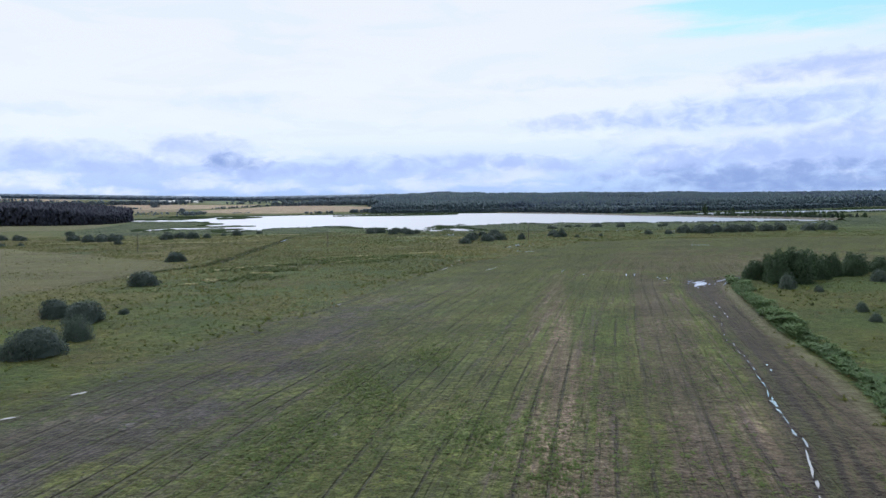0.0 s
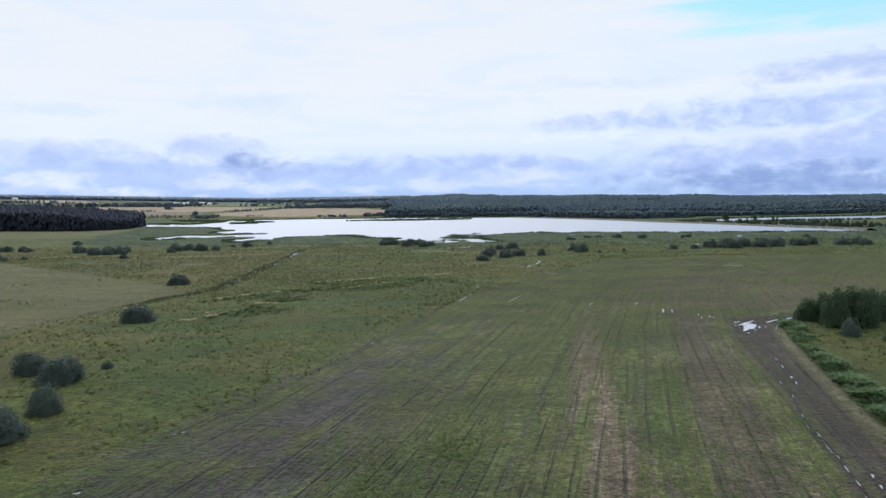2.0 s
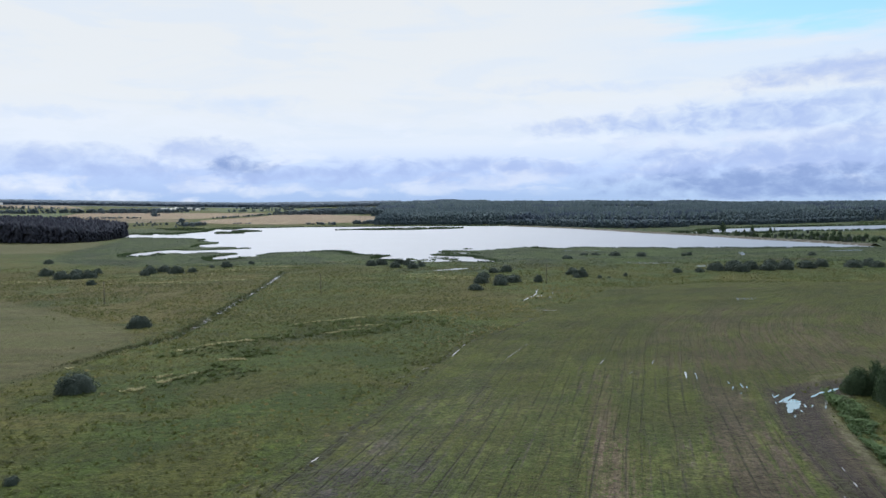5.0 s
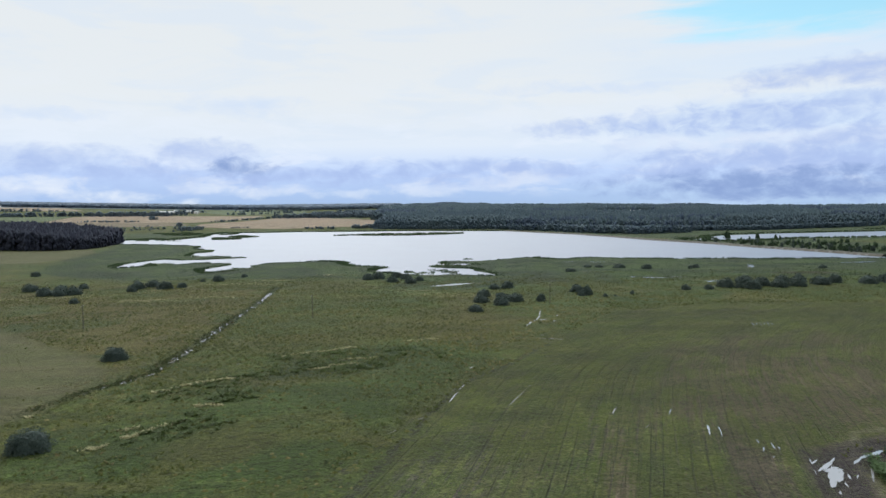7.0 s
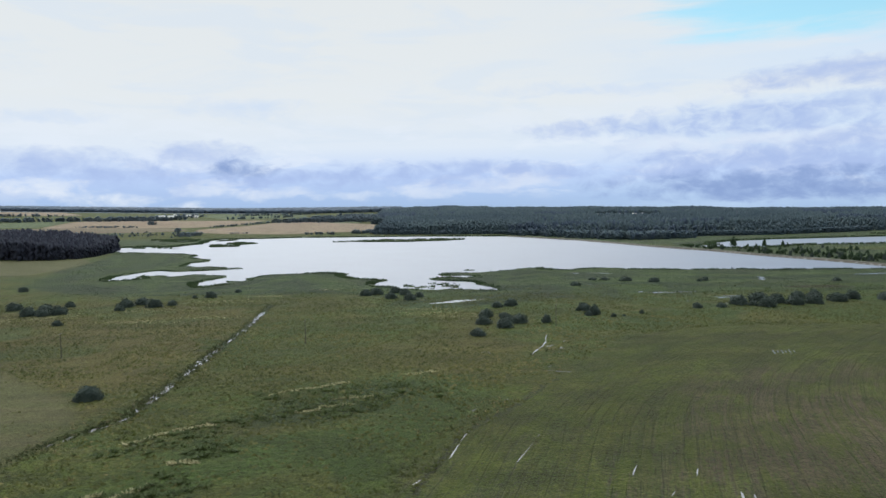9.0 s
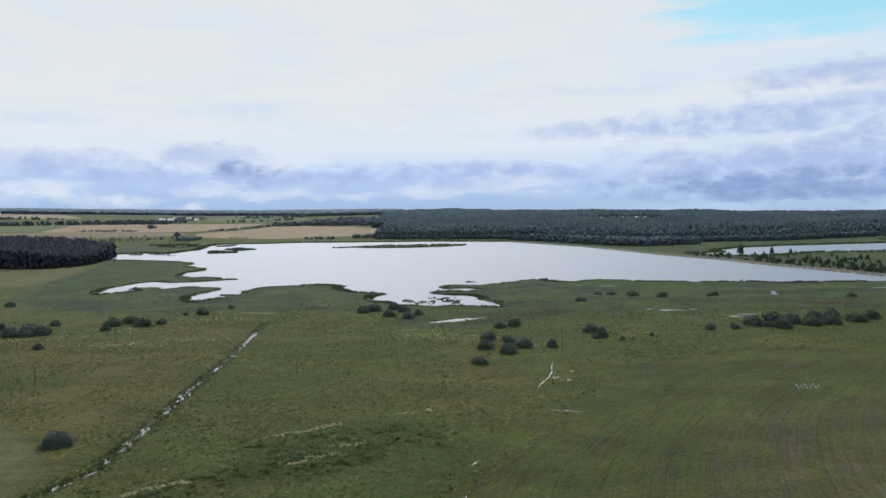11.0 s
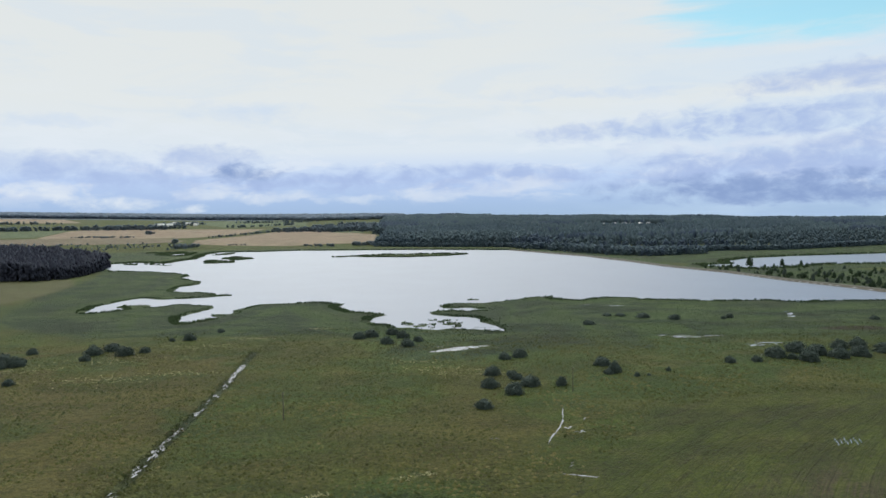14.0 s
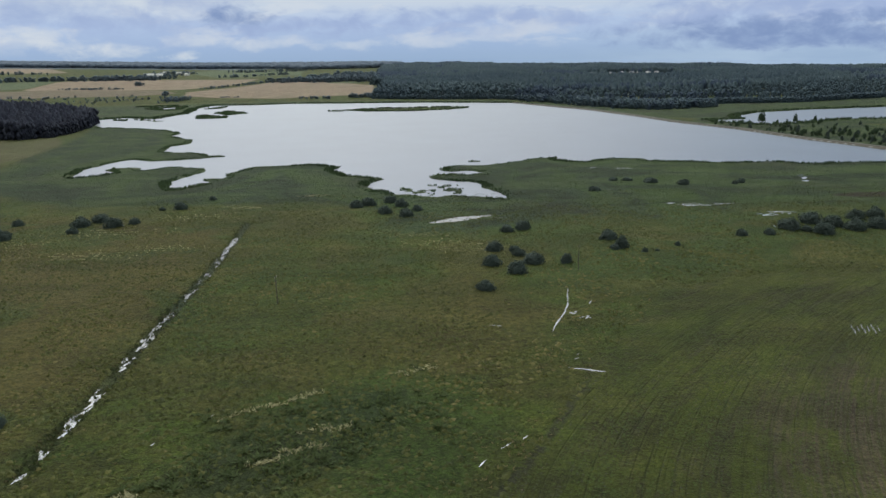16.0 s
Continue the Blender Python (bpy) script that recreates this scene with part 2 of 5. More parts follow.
M_POLE = plain("weathered_pole_wood", (0.045, 0.038, 0.032), (0.10, 0.085, 0.07), 4.0, 0.85, 0.5)
M_CERAMIC = plain("insulator_ceramic", (0.55, 0.55, 0.52), (0.7, 0.7, 0.68), 8.0, 0.25, 0.05)
M_SLAB = plain("concrete_slab", (0.15, 0.145, 0.135), (0.30, 0.29, 0.275), 0.9, 0.85, 0.4)
M_BANK = plain("bank_earth", (0.050, 0.052, 0.034), (0.125, 0.105, 0.080), 0.25, 0.95, 0.6)
M_PLASTER = plain("house_plaster", (0.62, 0.60, 0.55), (0.8, 0.79, 0.75), 0.6, 0.8, 0.2)
M_ROOF = plain("sheet_roof", (0.20, 0.20, 0.21), (0.42, 0.42, 0.43), 0.5, 0.5, 0.2)
M_DARKWIN = plain("window_glass", (0.03, 0.035, 0.04), (0.05, 0.055, 0.06), 1.0, 0.1, 0.0)


def ground_material():
    m, n, b = material("open_land")
    p = position(n)
    x, y, z = n.split(p)
    big = n.noise(p, 0.012, 4.0)
    mid = n.noise(p, 0.06, 4.0, 0.6)
    small = n.noise(p, 0.55, 4.0, 0.65)
    fine = n.noise(p, 2.6, 3.0, 0.6)

    def edged(name, ragged, soft):
        d = n.math("ADD", n.attr(name), n.math("MULTIPLY", n.math("SUBTRACT", n.math("MULTIPLY_ADD", small, 0.4, n.math("MULTIPLY", mid, 0.6)), 0.5), ragged))
        return n.step(d, -soft, soft)

    # meadow: green and olive, straw tufts, darker wet hollows
    c = n.mix(n.step(big, 0.36, 0.64), (0.038, 0.064, 0.012), (0.052, 0.063, 0.013))
    c = n.mix(n.math("MULTIPLY", n.step(n.noise(p, 0.03, 3.0), 0.46, 0.62), 0.7), c, (0.050, 0.072, 0.012))
    c = n.mix(n.math("MULTIPLY", n.step(n.noise(p, 0.035, 3.0, 0.6, 0.4), 0.52, 0.64), 0.6), c, (0.026, 0.034, 0.010))
    c = n.mix(n.math("MULTIPLY", edged("olive", 30.0, 14.0), 0.9), c, n.mix(mid, (0.050, 0.047, 0.014), (0.076, 0.062, 0.022)))
    c = n.mix(n.math("MULTIPLY", edged("rusty", 26.0, 12.0), 0.6), c, (0.061, 0.050, 0.016))
    c = n.mix(n.math("MULTIPLY", n.step(mid, 0.46, 0.66), 0.5), c, (0.070, 0.063, 0.020))
    c = n.mix(n.math("MULTIPLY", edged("lush", 20.0, 9.0), 0.75), c, (0.030, 0.055, 0.013))
    sward = n.noise(p, 0.021, 3.0, 0.6, 0.8)
    c = n.mix(n.math("MULTIPLY", n.step(sward, 0.52, 0.62), 0.6), c, (0.062, 0.062, 0.018))
    c = n.mix(n.math("MULTIPLY", n.step(sward, 0.47, 0.38), 0.75), c, (0.034, 0.058, 0.013))
    c = n.mix(n.math("MULTIPLY", n.step(n.noise(n.xyz(n.math("MULTIPLY", x, 0.018), n.math("MULTIPLY", y, 0.05), 8.0), 1.0, 4.0, 0.6, 0.5), 0.54, 0.66), 0.5), c, (0.078, 0.075, 0.028))
    c = n.scale(c, n.math("MULTIPLY", n.step(small, 0.32, 0.68, 1.30, 0.66), n.step(fine, 0.32, 0.68, 0.72, 1.32)))
    c = n.tint(c, (1.10, 1.02, 0.80))
    c = n.mix(n.math("MULTIPLY", edged("hollow", 9.0, 4.0), 0.75), c, n.mix(fine, (0.016, 0.030, 0.011), (0.030, 0.042, 0.014)))
    # hay field beyond the ditch
    hay = n.mix(n.step(n.noise(n.xyz(n.math("MULTIPLY", x, 0.02), n.math("MULTIPLY", y, 0.11)), 1.0, 4.0), 0.38, 0.62), (0.104, 0.092, 0.042), (0.082, 0.082, 0.030))
    hay = n.mix(n.math("MULTIPLY", n.step(n.math("ADD", y, n.math("MULTIPLY", mid, 90.0)), 270.0, 200.0), 0.55), hay, (0.098, 0.075, 0.036))
    hay = n.mix(n.math("MULTIPLY", n.step(mid, 0.40, 0.62), 0.2), hay, (0.046, 0.058, 0.017))
    hay = n.mix(n.math("MULTIPLY", n.step(fine, 0.5, 0.66), 0.5), hay, (0.045, 0.050, 0.018))
    c = n.mix(edged("hay", 10.0, 3.5), c, hay)
    # reed beds
    reed = n.mix(n.step(mid, 0.35, 0.65), (0.015, 0.029, 0.015), (0.026, 0.044, 0.020))
    belts = n.noise(n.xyz(n.math("MULTIPLY", n.attr("lake"), 0.055), n.math("MULTIPLY", x, 0.010), 4.0), 1.0, 3.0, 0.55)
    reed = n.mix(n.step(belts, 0.42, 0.60), reed, (0.034, 0.060, 0.013))
    reed = n.mix(n.math("MULTIPLY", n.step(belts, 0.46, 0.36), 0.8), reed, (0.009, 0.018, 0.008))
    reed = n.mix(n.math("MULTIPLY", n.step(big, 0.54, 0.70), 0.45), reed, (0.048, 0.042, 0.028))
    swamp = n.noise(n.xyz(n.math("MULTIPLY", x, 0.022), n.math("MULTIPLY", y, 0.05), 21.0), 1.0, 5.0, 0.62, 0.6)
    reed = n.mix(n.math("MULTIPLY", n.step(swamp, 0.52, 0.58), 0.85), reed, (0.044, 0.068, 0.022))
    reed = n.mix(n.math("MULTIPLY", n.step(swamp, 0.46, 0.40), 0.8), reed, (0.010, 0.022, 0.012))
    reed = n.mix(n.math("MULTIPLY", n.step(small, 0.5, 0.7), 0.4), reed, (0.019, 0.033, 0.015))
    c = n.mix(n.math("MULTIPLY", edged("reed", 34.0, 6.0), 0.92), c, reed)
    c = n.mix(n.math("MULTIPLY", edged("burnt", 5.0, 1.5), 0.97), c, (0.022, 0.013, 0.012))
    # the arable field, sown in rows that swing towards the headland
    row = n.attr("row")
    lanes = n.noise(n.xyz(n.math("MULTIPLY", row, 0.16), n.math("MULTIPLY", y, 0.006), 2.0), 1.0, 3.0, 0.6)
    drills = n.noise(n.xyz(n.math("MULTIPLY", row, 1.15), n.math("MULTIPLY", y, 0.022), 5.0), 1.0, 3.0, 0.65)
    wander = n.noise(n.xyz(n.math("MULTIPLY", row, 0.30), n.math("MULTIPLY", y, 0.011), 9.0), 1.0, 2.0, 0.5)
    lines = n.step(n.math("ABSOLUTE", n.math("SUBTRACT", n.math("FRACT", n.math("MULTIPLY", wander, 7.0)), 0.5)), 0.10, 0.02)
    lines = n.math("MULTIPLY", lines, n.step(n.noise(n.xyz(n.math("MULTIPLY", row, 0.5), n.math("MULTIPLY", y, 0.04), 1.0), 1.0, 2.0), 0.38, 0.60))
    crop = n.mix(n.step(mid, 0.35, 0.65), (0.056, 0.075, 0.021), (0.094, 0.105, 0.031))
    crop = n.mix(n.math("MULTIPLY", n.step(n.noise(n.xyz(n.math("MULTIPLY", row, 0.22), n.math("MULTIPLY", y, 0.012), 12.0), 1.0, 3.0), 0.46, 0.62), 0.6), crop, (0.078, 0.080, 0.026))
    # bare soil, with the bluish-purple veil of the lens mixed into its colour
    soil = n.mix(n.step(small, 0.3, 0.7), (0.040, 0.034, 0.045), (0.074, 0.063, 0.078))
    soil = n.mix(n.math("MULTIPLY", n.step(drills, 0.50, 0.62), 0.45), soil, (0.105, 0.088, 0.086))
    straw = n.mix(fine, (0.112, 0.080, 0.062), (0.182, 0.132, 0.101))
    straw = n.mix(n.math("MULTIPLY", n.step(drills, 0.52, 0.40), 0.6), straw, (0.066, 0.070, 0.030))
    worn = n.math("ADD", n.math("MULTIPLY", lanes, 0.5), n.math("ADD", n.math("MULTIPLY", drills, 0.85), n.math("MULTIPLY", small, 0.6)))
    dug = n.step(n.math("ADD", worn, n.math("MULTIPLY", n.attr("soil"), n.step(n.noise(p, 0.085, 3.0, 0.6), 0.35, 0.65, 0.05, 0.40))), 0.98, 1.34)
    strewn = n.step(n.math("ADD", worn, n.math("MULTIPLY", n.attr("straw"), 0.55)), 1.06, 1.44)
    fieldc = n.mix(n.math("MULTIPLY", dug, 0.85), crop, soil)
    fieldc = n.mix(n.math("MULTIPLY", strewn, 0.85), fieldc, straw)
    churned = n.step(n.math("ADD", worn, n.math("MULTIPLY", n.attr("brown"), 0.50)), 1.04, 1.36)
    fieldc = n.mix(n.math("MULTIPLY", churned, 0.8), fieldc, n.mix(small, (0.062, 0.044, 0.039), (0.102, 0.075, 0.063)))
    fieldc = n.mix(n.math("MULTIPLY", n.step(drills, 0.58, 0.68), 0.45), fieldc, (0.060, 0.050, 0.054))
    fieldc = n.mix(n.math("MULTIPLY", lines, 0.30), fieldc, (0.044, 0.040, 0.040))
    fieldc = n.scale(fieldc, n.math("MULTIPLY", n.step(fine, 0.32, 0.68, 0.74, 1.26), n.step(n.noise(p, 6.5, 2.0), 0.35, 0.65, 0.80, 1.2)))
    fieldc = n.mix(n.math("MULTIPLY", n.step(y, 150.0, 260.0), 0.75), fieldc, n.mix(n.step(mid, 0.35, 0.65), (0.037, 0.048, 0.005), (0.058, 0.062, 0.008)))
    far_lines = n.noise(n.xyz(n.math("MULTIPLY", row, 0.62), n.math("MULTIPLY", y, 0.008), 15.0), 1.0, 3.0, 0.6)
    fieldc = n.scale(fieldc, n.math("MULTIPLY", n.step(far_lines, 0.40, 0.64, 1.05, 0.91), n.math("MULTIPLY", n.step(n.noise(p, 0.045, 4.0, 0.65), 0.35, 0.65, 0.80, 1.14), n.step(n.noise(n.xyz(n.math("MULTIPLY", row, 0.55), n.math("MULTIPLY", y, 0.14), 3.0), 1.0, 5.0, 0.7), 0.32, 0.68, 1.14, 0.86))))
    fieldc = n.scale(fieldc, n.step(n.noise(p, 0.85, 4.0, 0.7), 0.34, 0.66, 0.76, 1.26))
    ruts = n.noise(n.xyz(n.math("MULTIPLY", row, 0.16), n.math("MULTIPLY", y, 0.010), 31.0), 1.0, 3.0, 0.6)
    ruts = n.step(n.math("ABSOLUTE", n.math("SUBTRACT", n.math("FRACT", n.math("MULTIPLY", ruts, 13.0)), 0.5)), 0.13, 0.03)
    fieldc = n.mix(n.math("MULTIPLY", n.math("MULTIPLY", ruts, n.step(small, 0.38, 0.55)), n.step(y, 90.0, 200.0, 0.15, 0.26)), fieldc, (0.026, 0.026, 0.014))
    fieldc = n.mix(n.math("MULTIPLY", lines, n.step(y, 120.0, 200.0, 0.0, 0.16)), fieldc, (0.022, 0.026, 0.012))
    fieldc = n.mix(n.math("MULTIPLY", edged("stubble_patch", 26.0, 12.0), n.step(drills, 0.38, 0.62, 0.15, 0.85)), fieldc, n.mix(fine, (0.074, 0.056, 0.036), (0.118, 0.089, 0.062)))
    # brightness painted by place: near rows lighter, near west rows darker like corner falloff
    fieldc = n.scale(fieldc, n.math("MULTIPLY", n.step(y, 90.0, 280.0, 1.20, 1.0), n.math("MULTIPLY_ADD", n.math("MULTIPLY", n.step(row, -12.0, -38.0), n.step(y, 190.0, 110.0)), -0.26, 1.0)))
    bare = n.noise(n.xyz(n.math("MULTIPLY", row, 0.075), n.math("MULTIPLY", y, 0.040), 51.0), 1.0, 5.0, 0.65, 0.5)
    fieldc = n.mix(n.math("MULTIPLY", n.math("MULTIPLY", n.step(bare, 0.47, 0.60), n.step(small, 0.34, 0.56)), n.step(y, 110.0, 190.0, 0.2, 0.36)), fieldc, n.mix(fine, (0.040, 0.032, 0.022), (0.064, 0.050, 0.034)))
    sprout = n.noise(n.xyz(n.math("MULTIPLY", row, 0.11), n.math("MULTIPLY", y, 0.055), 57.0), 1.0, 4.0, 0.65, 0.4)
    fieldc = n.mix(n.math("MULTIPLY", n.step(sprout, 0.46, 0.60), n.step(y, 130.0, 200.0, 0.1, 0.65)), fieldc, n.mix(fine, (0.052, 0.072, 0.008), (0.086, 0.100, 0.014)))
    fieldc = n.scale(fieldc, n.step(y, 130.0, 230.0, 1.0, 0.90))
    infield = n.node("ShaderNodeMix")
    n.put(infield.inputs[0], n.step(y, 215.0, 300.0)), n.put(infield.inputs[2], edged("field", 30.0, 11.0)), n.put(infield.inputs[3], edged("field", 46.0, 20.0))
    infield = infield.outputs[0]
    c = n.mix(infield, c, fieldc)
    sway = n.noise(n.xyz(n.math("MULTIPLY", row, 0.045), n.math("MULTIPLY", y, 0.010), 41.0), 1.0, 1.0, 0.4)
    pairs = n.math("MULTIPLY", n.math("ADD", row, n.math("MULTIPLY", sway, 7.0)), 0.42)
    tram = n.math("ABSOLUTE", n.math("SUBTRACT", n.math("FRACT", pairs), 0.5))
    tram = n.step(n.math("ADD", tram, n.math("MULTIPLY_ADD", small, 0.08, -0.04)), 0.085, 0.03)
    tram = n.math("MULTIPLY", tram, n.step(n.noise(n.xyz(n.math("MULTIPLY", row, 0.33), n.math("MULTIPLY", y, 0.03), 44.0), 1.0, 3.0, 0.6), 0.44, 0.58))
    c = n.mix(n.math("MULTIPLY", n.math("MULTIPLY", tram, infield), n.step(y, 240.0, 120.0, 0.10, 0.66)), c, n.mix(fine, (0.024, 0.021, 0.026), (0.044, 0.037, 0.042)))
    furrow = n.step(n.math("ABSOLUTE", n.math("ADD", n.attr("field"), n.math("MULTIPLY", n.math("SUBTRACT", mid, 0.5), 4.0))), 1.5, 0.4)
    c = n.mix(n.math("MULTIPLY", n.math("MULTIPLY", furrow, n.step(small, 0.36, 0.52)), n.step(y, 300.0, 270.0, 0.0, 0.7)), c, (0.028, 0.028, 0.020))
    # farm track: bare earth up to the bank, ruts, dry verge
    mud = n.mix(n.step(small, 0.35, 0.65), (0.058, 0.041, 0.036), (0.092, 0.068, 0.057))
    streaks = n.noise(n.xyz(n.math("MULTIPLY", n.attr("rut_east"), 0.9), n.math("MULTIPLY", y, 0.035), 6.0), 1.0, 3.0, 0.6)
    mud = n.mix(n.math("MULTIPLY", n.step(streaks, 0.47, 0.36), 0.8), mud, (0.046, 0.036, 0.034))
    mud = n.mix(n.math("MULTIPLY", n.step(streaks, 0.52, 0.62), 0.75), mud, (0.088, 0.086, 0.046))
    mud = n.mix(n.math("MULTIPLY", n.step(fine, 0.55, 0.70), 0.4), mud, (0.050, 0.040, 0.036))
    c = n.mix(n.math("MULTIPLY", edged("mud", 4.0, 1.2), 0.85), c, mud)
    strip = n.math("MULTIPLY", n.step(n.math("ABSOLUTE", n.math("ADD", n.attr("rut_west"), n.math("MULTIPLY_ADD", small, 1.2, -1.7))), 0.9, 0.3), n.step(n.attr("mud"), -0.5, 0.6))
    c = n.mix(n.math("MULTIPLY", strip, 0.75), c, n.mix(fine, (0.042, 0.058, 0.016), (0.072, 0.082, 0.028)))
    c = n.mix(n.math("MULTIPLY", edged("verge", 2.0, 0.7), 0.7), c, n.mix(fine, (0.190, 0.168, 0.112), (0.118, 0.116, 0.066)))
    near = n.math("MINIMUM", n.math("MINIMUM", n.math("ABSOLUTE", n.attr("rut_west")), n.math("ABSOLUTE", n.attr("rut_east"))), n.math("ABSOLUTE", n.attr("rut_bank")))
    near = n.math("ADD", near, n.math("MULTIPLY", n.math("SUBTRACT", small, 0.5), 0.9))
    rut = n.math("MULTIPLY", n.math("MULTIPLY", n.step(near, 0.46, 0.14), n.step(n.attr("mud"), -1.0, 0.5)), n.step(mid, 0.34, 0.52, 0.25, 1.0))
    c = n.mix(n.math("MULTIPLY", rut, 0.9), c, (0.030, 0.024, 0.024))
    soaked = n.math("MULTIPLY", edged("soaked", 7.0, 2.2), n.step(small, 0.30, 0.60, 0.45, 0.95))
    c = n.mix(soaked, c, n.mix(fine, (0.028, 0.022, 0.024), (0.050, 0.040, 0.040)))
    # ditch and lake bed
    c = n.mix(n.math("MULTIPLY", n.step(n.math("ADD", n.math("ABSOLUTE", n.attr("ditch")), n.math("MULTIPLY", n.math("SUBTRACT", small, 0.5), 3.6)), 2.2, 1.2), n.step(y, 225.0, 340.0, 0.12, 0.80)), c, n.mix(small, (0.020, 0.030, 0.019), (0.045, 0.060, 0.032)))
    # grain fields and stubble beyond the lake
    grain = n.mix(n.noise(n.xyz(n.math("MULTIPLY", x, 0.05), n.math("MULTIPLY", y, 0.008)), 1.0, 3.0), (0.300, 0.216, 0.150), (0.232, 0.178, 0.126))
    c = n.mix(edged("grain", 16.0, 5.0), c, grain)
    c = n.mix(edged("stubble", 30.0, 10.0), c, n.mix(mid, (0.150, 0.118, 0.082), (0.190, 0.145, 0.100)))
    c = n.mix(edged("pasture", 30.0, 8.0), c, n.mix(mid, (0.075, 0.104, 0.048), (0.104, 0.124, 0.064)))
    c = n.mix(edged("wooded", 10.0, 5.0), c, (0.019, 0.028, 0.017))
    # horizon hills: bluish haze painted into the ground colour
    c = n.mix(edged("hazy_hill_wood", 60.0, 30.0), c, (0.070, 0.095, 0.125))
    wet = n.step(n.attr("lake"), -1.2, 0.4)
    c = n.mix(wet, c, (0.035, 0.032, 0.032))
    tufts = n.noise(p, 1.15, 4.0, 0.7)
    c = n.scale(c, n.math("MULTIPLY", n.step(tufts, 0.34, 0.66, 0.59, 1.11), n.math("MULTIPLY", n.step(n.noise(p, 0.33, 3.0, 0.65), 0.35, 0.65, 0.86, 1.12), n.step(n.noise(n.xyz(n.math("MULTIPLY", x, 0.022), n.math("MULTIPLY", y, 0.050), 63.0), 1.0, 5.0, 0.65, 0.6), 0.38, 0.62, 0.78, 1.12))))
    n.put(b.inputs["Base Color"], c)
    b.inputs["Roughness"].default_value = 0.92
    b.inputs["Specular IOR Level"].default_value = 0.15
    b.inputs["Sheen Weight"].default_value, b.inputs["Sheen Roughness"].default_value, b.inputs["Sheen Tint"].default_value = 0.115, 0.22, (0.64, 0.68, 0.26, 1)
    h = n.math("ADD", n.math("MULTIPLY", small, 0.8), n.math("MULTIPLY", fine, 0.4))
    h = n.math("ADD", h, n.math("MULTIPLY", n.math("MULTIPLY", n.math("MULTIPLY_ADD", tram, 0.9, n.math("MULTIPLY_ADD", lines, 0.5, drills)), infield), -0.8))
    h = n.math("ADD", h, n.math("MULTIPLY", n.noise(p, 1.3, 3.0, 0.6), 0.7))
    bump(n, b, h, 1.0, 0.6)
    return m


M_GROUND = ground_material()

# ---- plan of the land ----
rng = np.random.default_rng(11)

SHORE_WEST = [(-493, 1125), (-412, 1001), (-356, 982), (-306, 943), (-281, 906), (-284, 883), (-268, 863), (-246, 837), (-237, 802), (-247, 781), (-238, 741),
              (-214, 738), (-194, 717), (-174, 700), (-190, 689), (-208, 680), (-226, 679), (-245, 690), (-252, 681), (-255, 659), (-258, 637), (-248, 608), (-238, 613),
              (-233, 623), (-245, 637), (-243, 650), (-220, 648), (-213, 636), (-200, 650), (-170, 638), (-162, 621), (-167, 602)]
SHORE_COVE = [(-171, 579), (-161, 553), (-155, 564), (-150, 574), (-157, 584), (-154, 596), (-145, 591), (-148, 609), (-137, 642), (-115, 645), (-91, 648), (-71, 633),
              (-71, 614), (-60, 592), (-45, 585), (-33, 573), (-40, 561), (-40, 547)]
SHORE_BAY = [(-26, 528), (-16, 521), (-5, 514), (7, 518), (18, 515), (33, 506), (26, 524), (17, 552), (6, 558), (-5, 567), (-10, 578), (-4, 588), (8, 589), (18, 587), (27, 591), (21, 598), (8, 596), (0, 598), (-3, 611), (8, 627), (33, 628), (57, 642)]
SHORE_EAST = [(69, 660), (88, 657), (88, 643), (104, 634), (122, 650), (150, 646), (151, 634), (175, 625), (198, 616), (226, 618), (252, 604), (280, 607), (304, 606), (345, 598)]
DAM = [(346, 606), (337, 656), (330, 683), (311, 741), (294, 827), (261, 917), (240, 1013), (208, 1129), (119, 1330)]
SHORE_FAR = [(0, 1386), (-140, 1413), (-278, 1440), (-340, 1420), (-416, 1431), (-415, 1354), (-386, 1230), (-396, 1186), (-398, 1125), (-459, 1160)]
LAKE = SHORE_WEST + SHORE_COVE + SHORE_BAY + SHORE_EAST + DAM + SHORE_FAR
ISLETS = [[(-156, 1228), (-110, 1196), (-50, 1180), (16, 1202), (46, 1236), (30, 1262), (-20, 1270), (-60, 1258), (-100, 1272)],
          [(-172, 1212), (-148, 1208), (-148, 1222), (-172, 1226)], [(19, 641), (30, 640), (30, 648), (20, 648)],
          [(-160, 719), (-148, 719), (-148, 724), (-160, 724)], [(-366, 1196), (-300, 1148), (-296, 1118), (-340, 1112)], [(-352, 1222), (-338, 1272), (-290, 1210), (-313, 1172)], [(-400, 1330), (-372, 1335), (-376, 1390), (-392, 1380)],
          [(-470, 1118), (-438, 1128), (-425, 1098)], [(-431, 1124), (-371, 1096), (-384, 1080)]]
SECOND_LAKE = [(309, 934), (347, 940), (362, 990), (401, 1027), (471, 1057), (605, 1079), (900, 1120), (900, 980), (503, 918), (446, 924), (398, 906), (384, 890), (343, 881)]
POOLS = [[(-9, 446), (3, 456), (16, 461), (33, 465), (27, 461), (5, 447)],
         [(-545, 1440), (-500, 1420), (-505, 1460)], [(-500, 1370), (-470, 1412), (-455, 1335)], [(700, 1180), (980, 1230), (960, 1150)]]
FIELD = [(-150, -300), (-60, 20), (-40, 77), (-33, 107), (-19, 148), (-5, 199), (5, 231), (19, 253), (38, 290), (70, 345), (110, 362), (260, 360), (330, 330), (330, 215), (120, 205), (69, 183), (50, 114), (40, 82), (27, 40), (-65, -300)]
DRY_SLOPE = [(-560, 898), (-470, 868), (-410, 890), (-372, 825), (-346, 725), (-348, 670), (-700, 600), (-900, 800)]
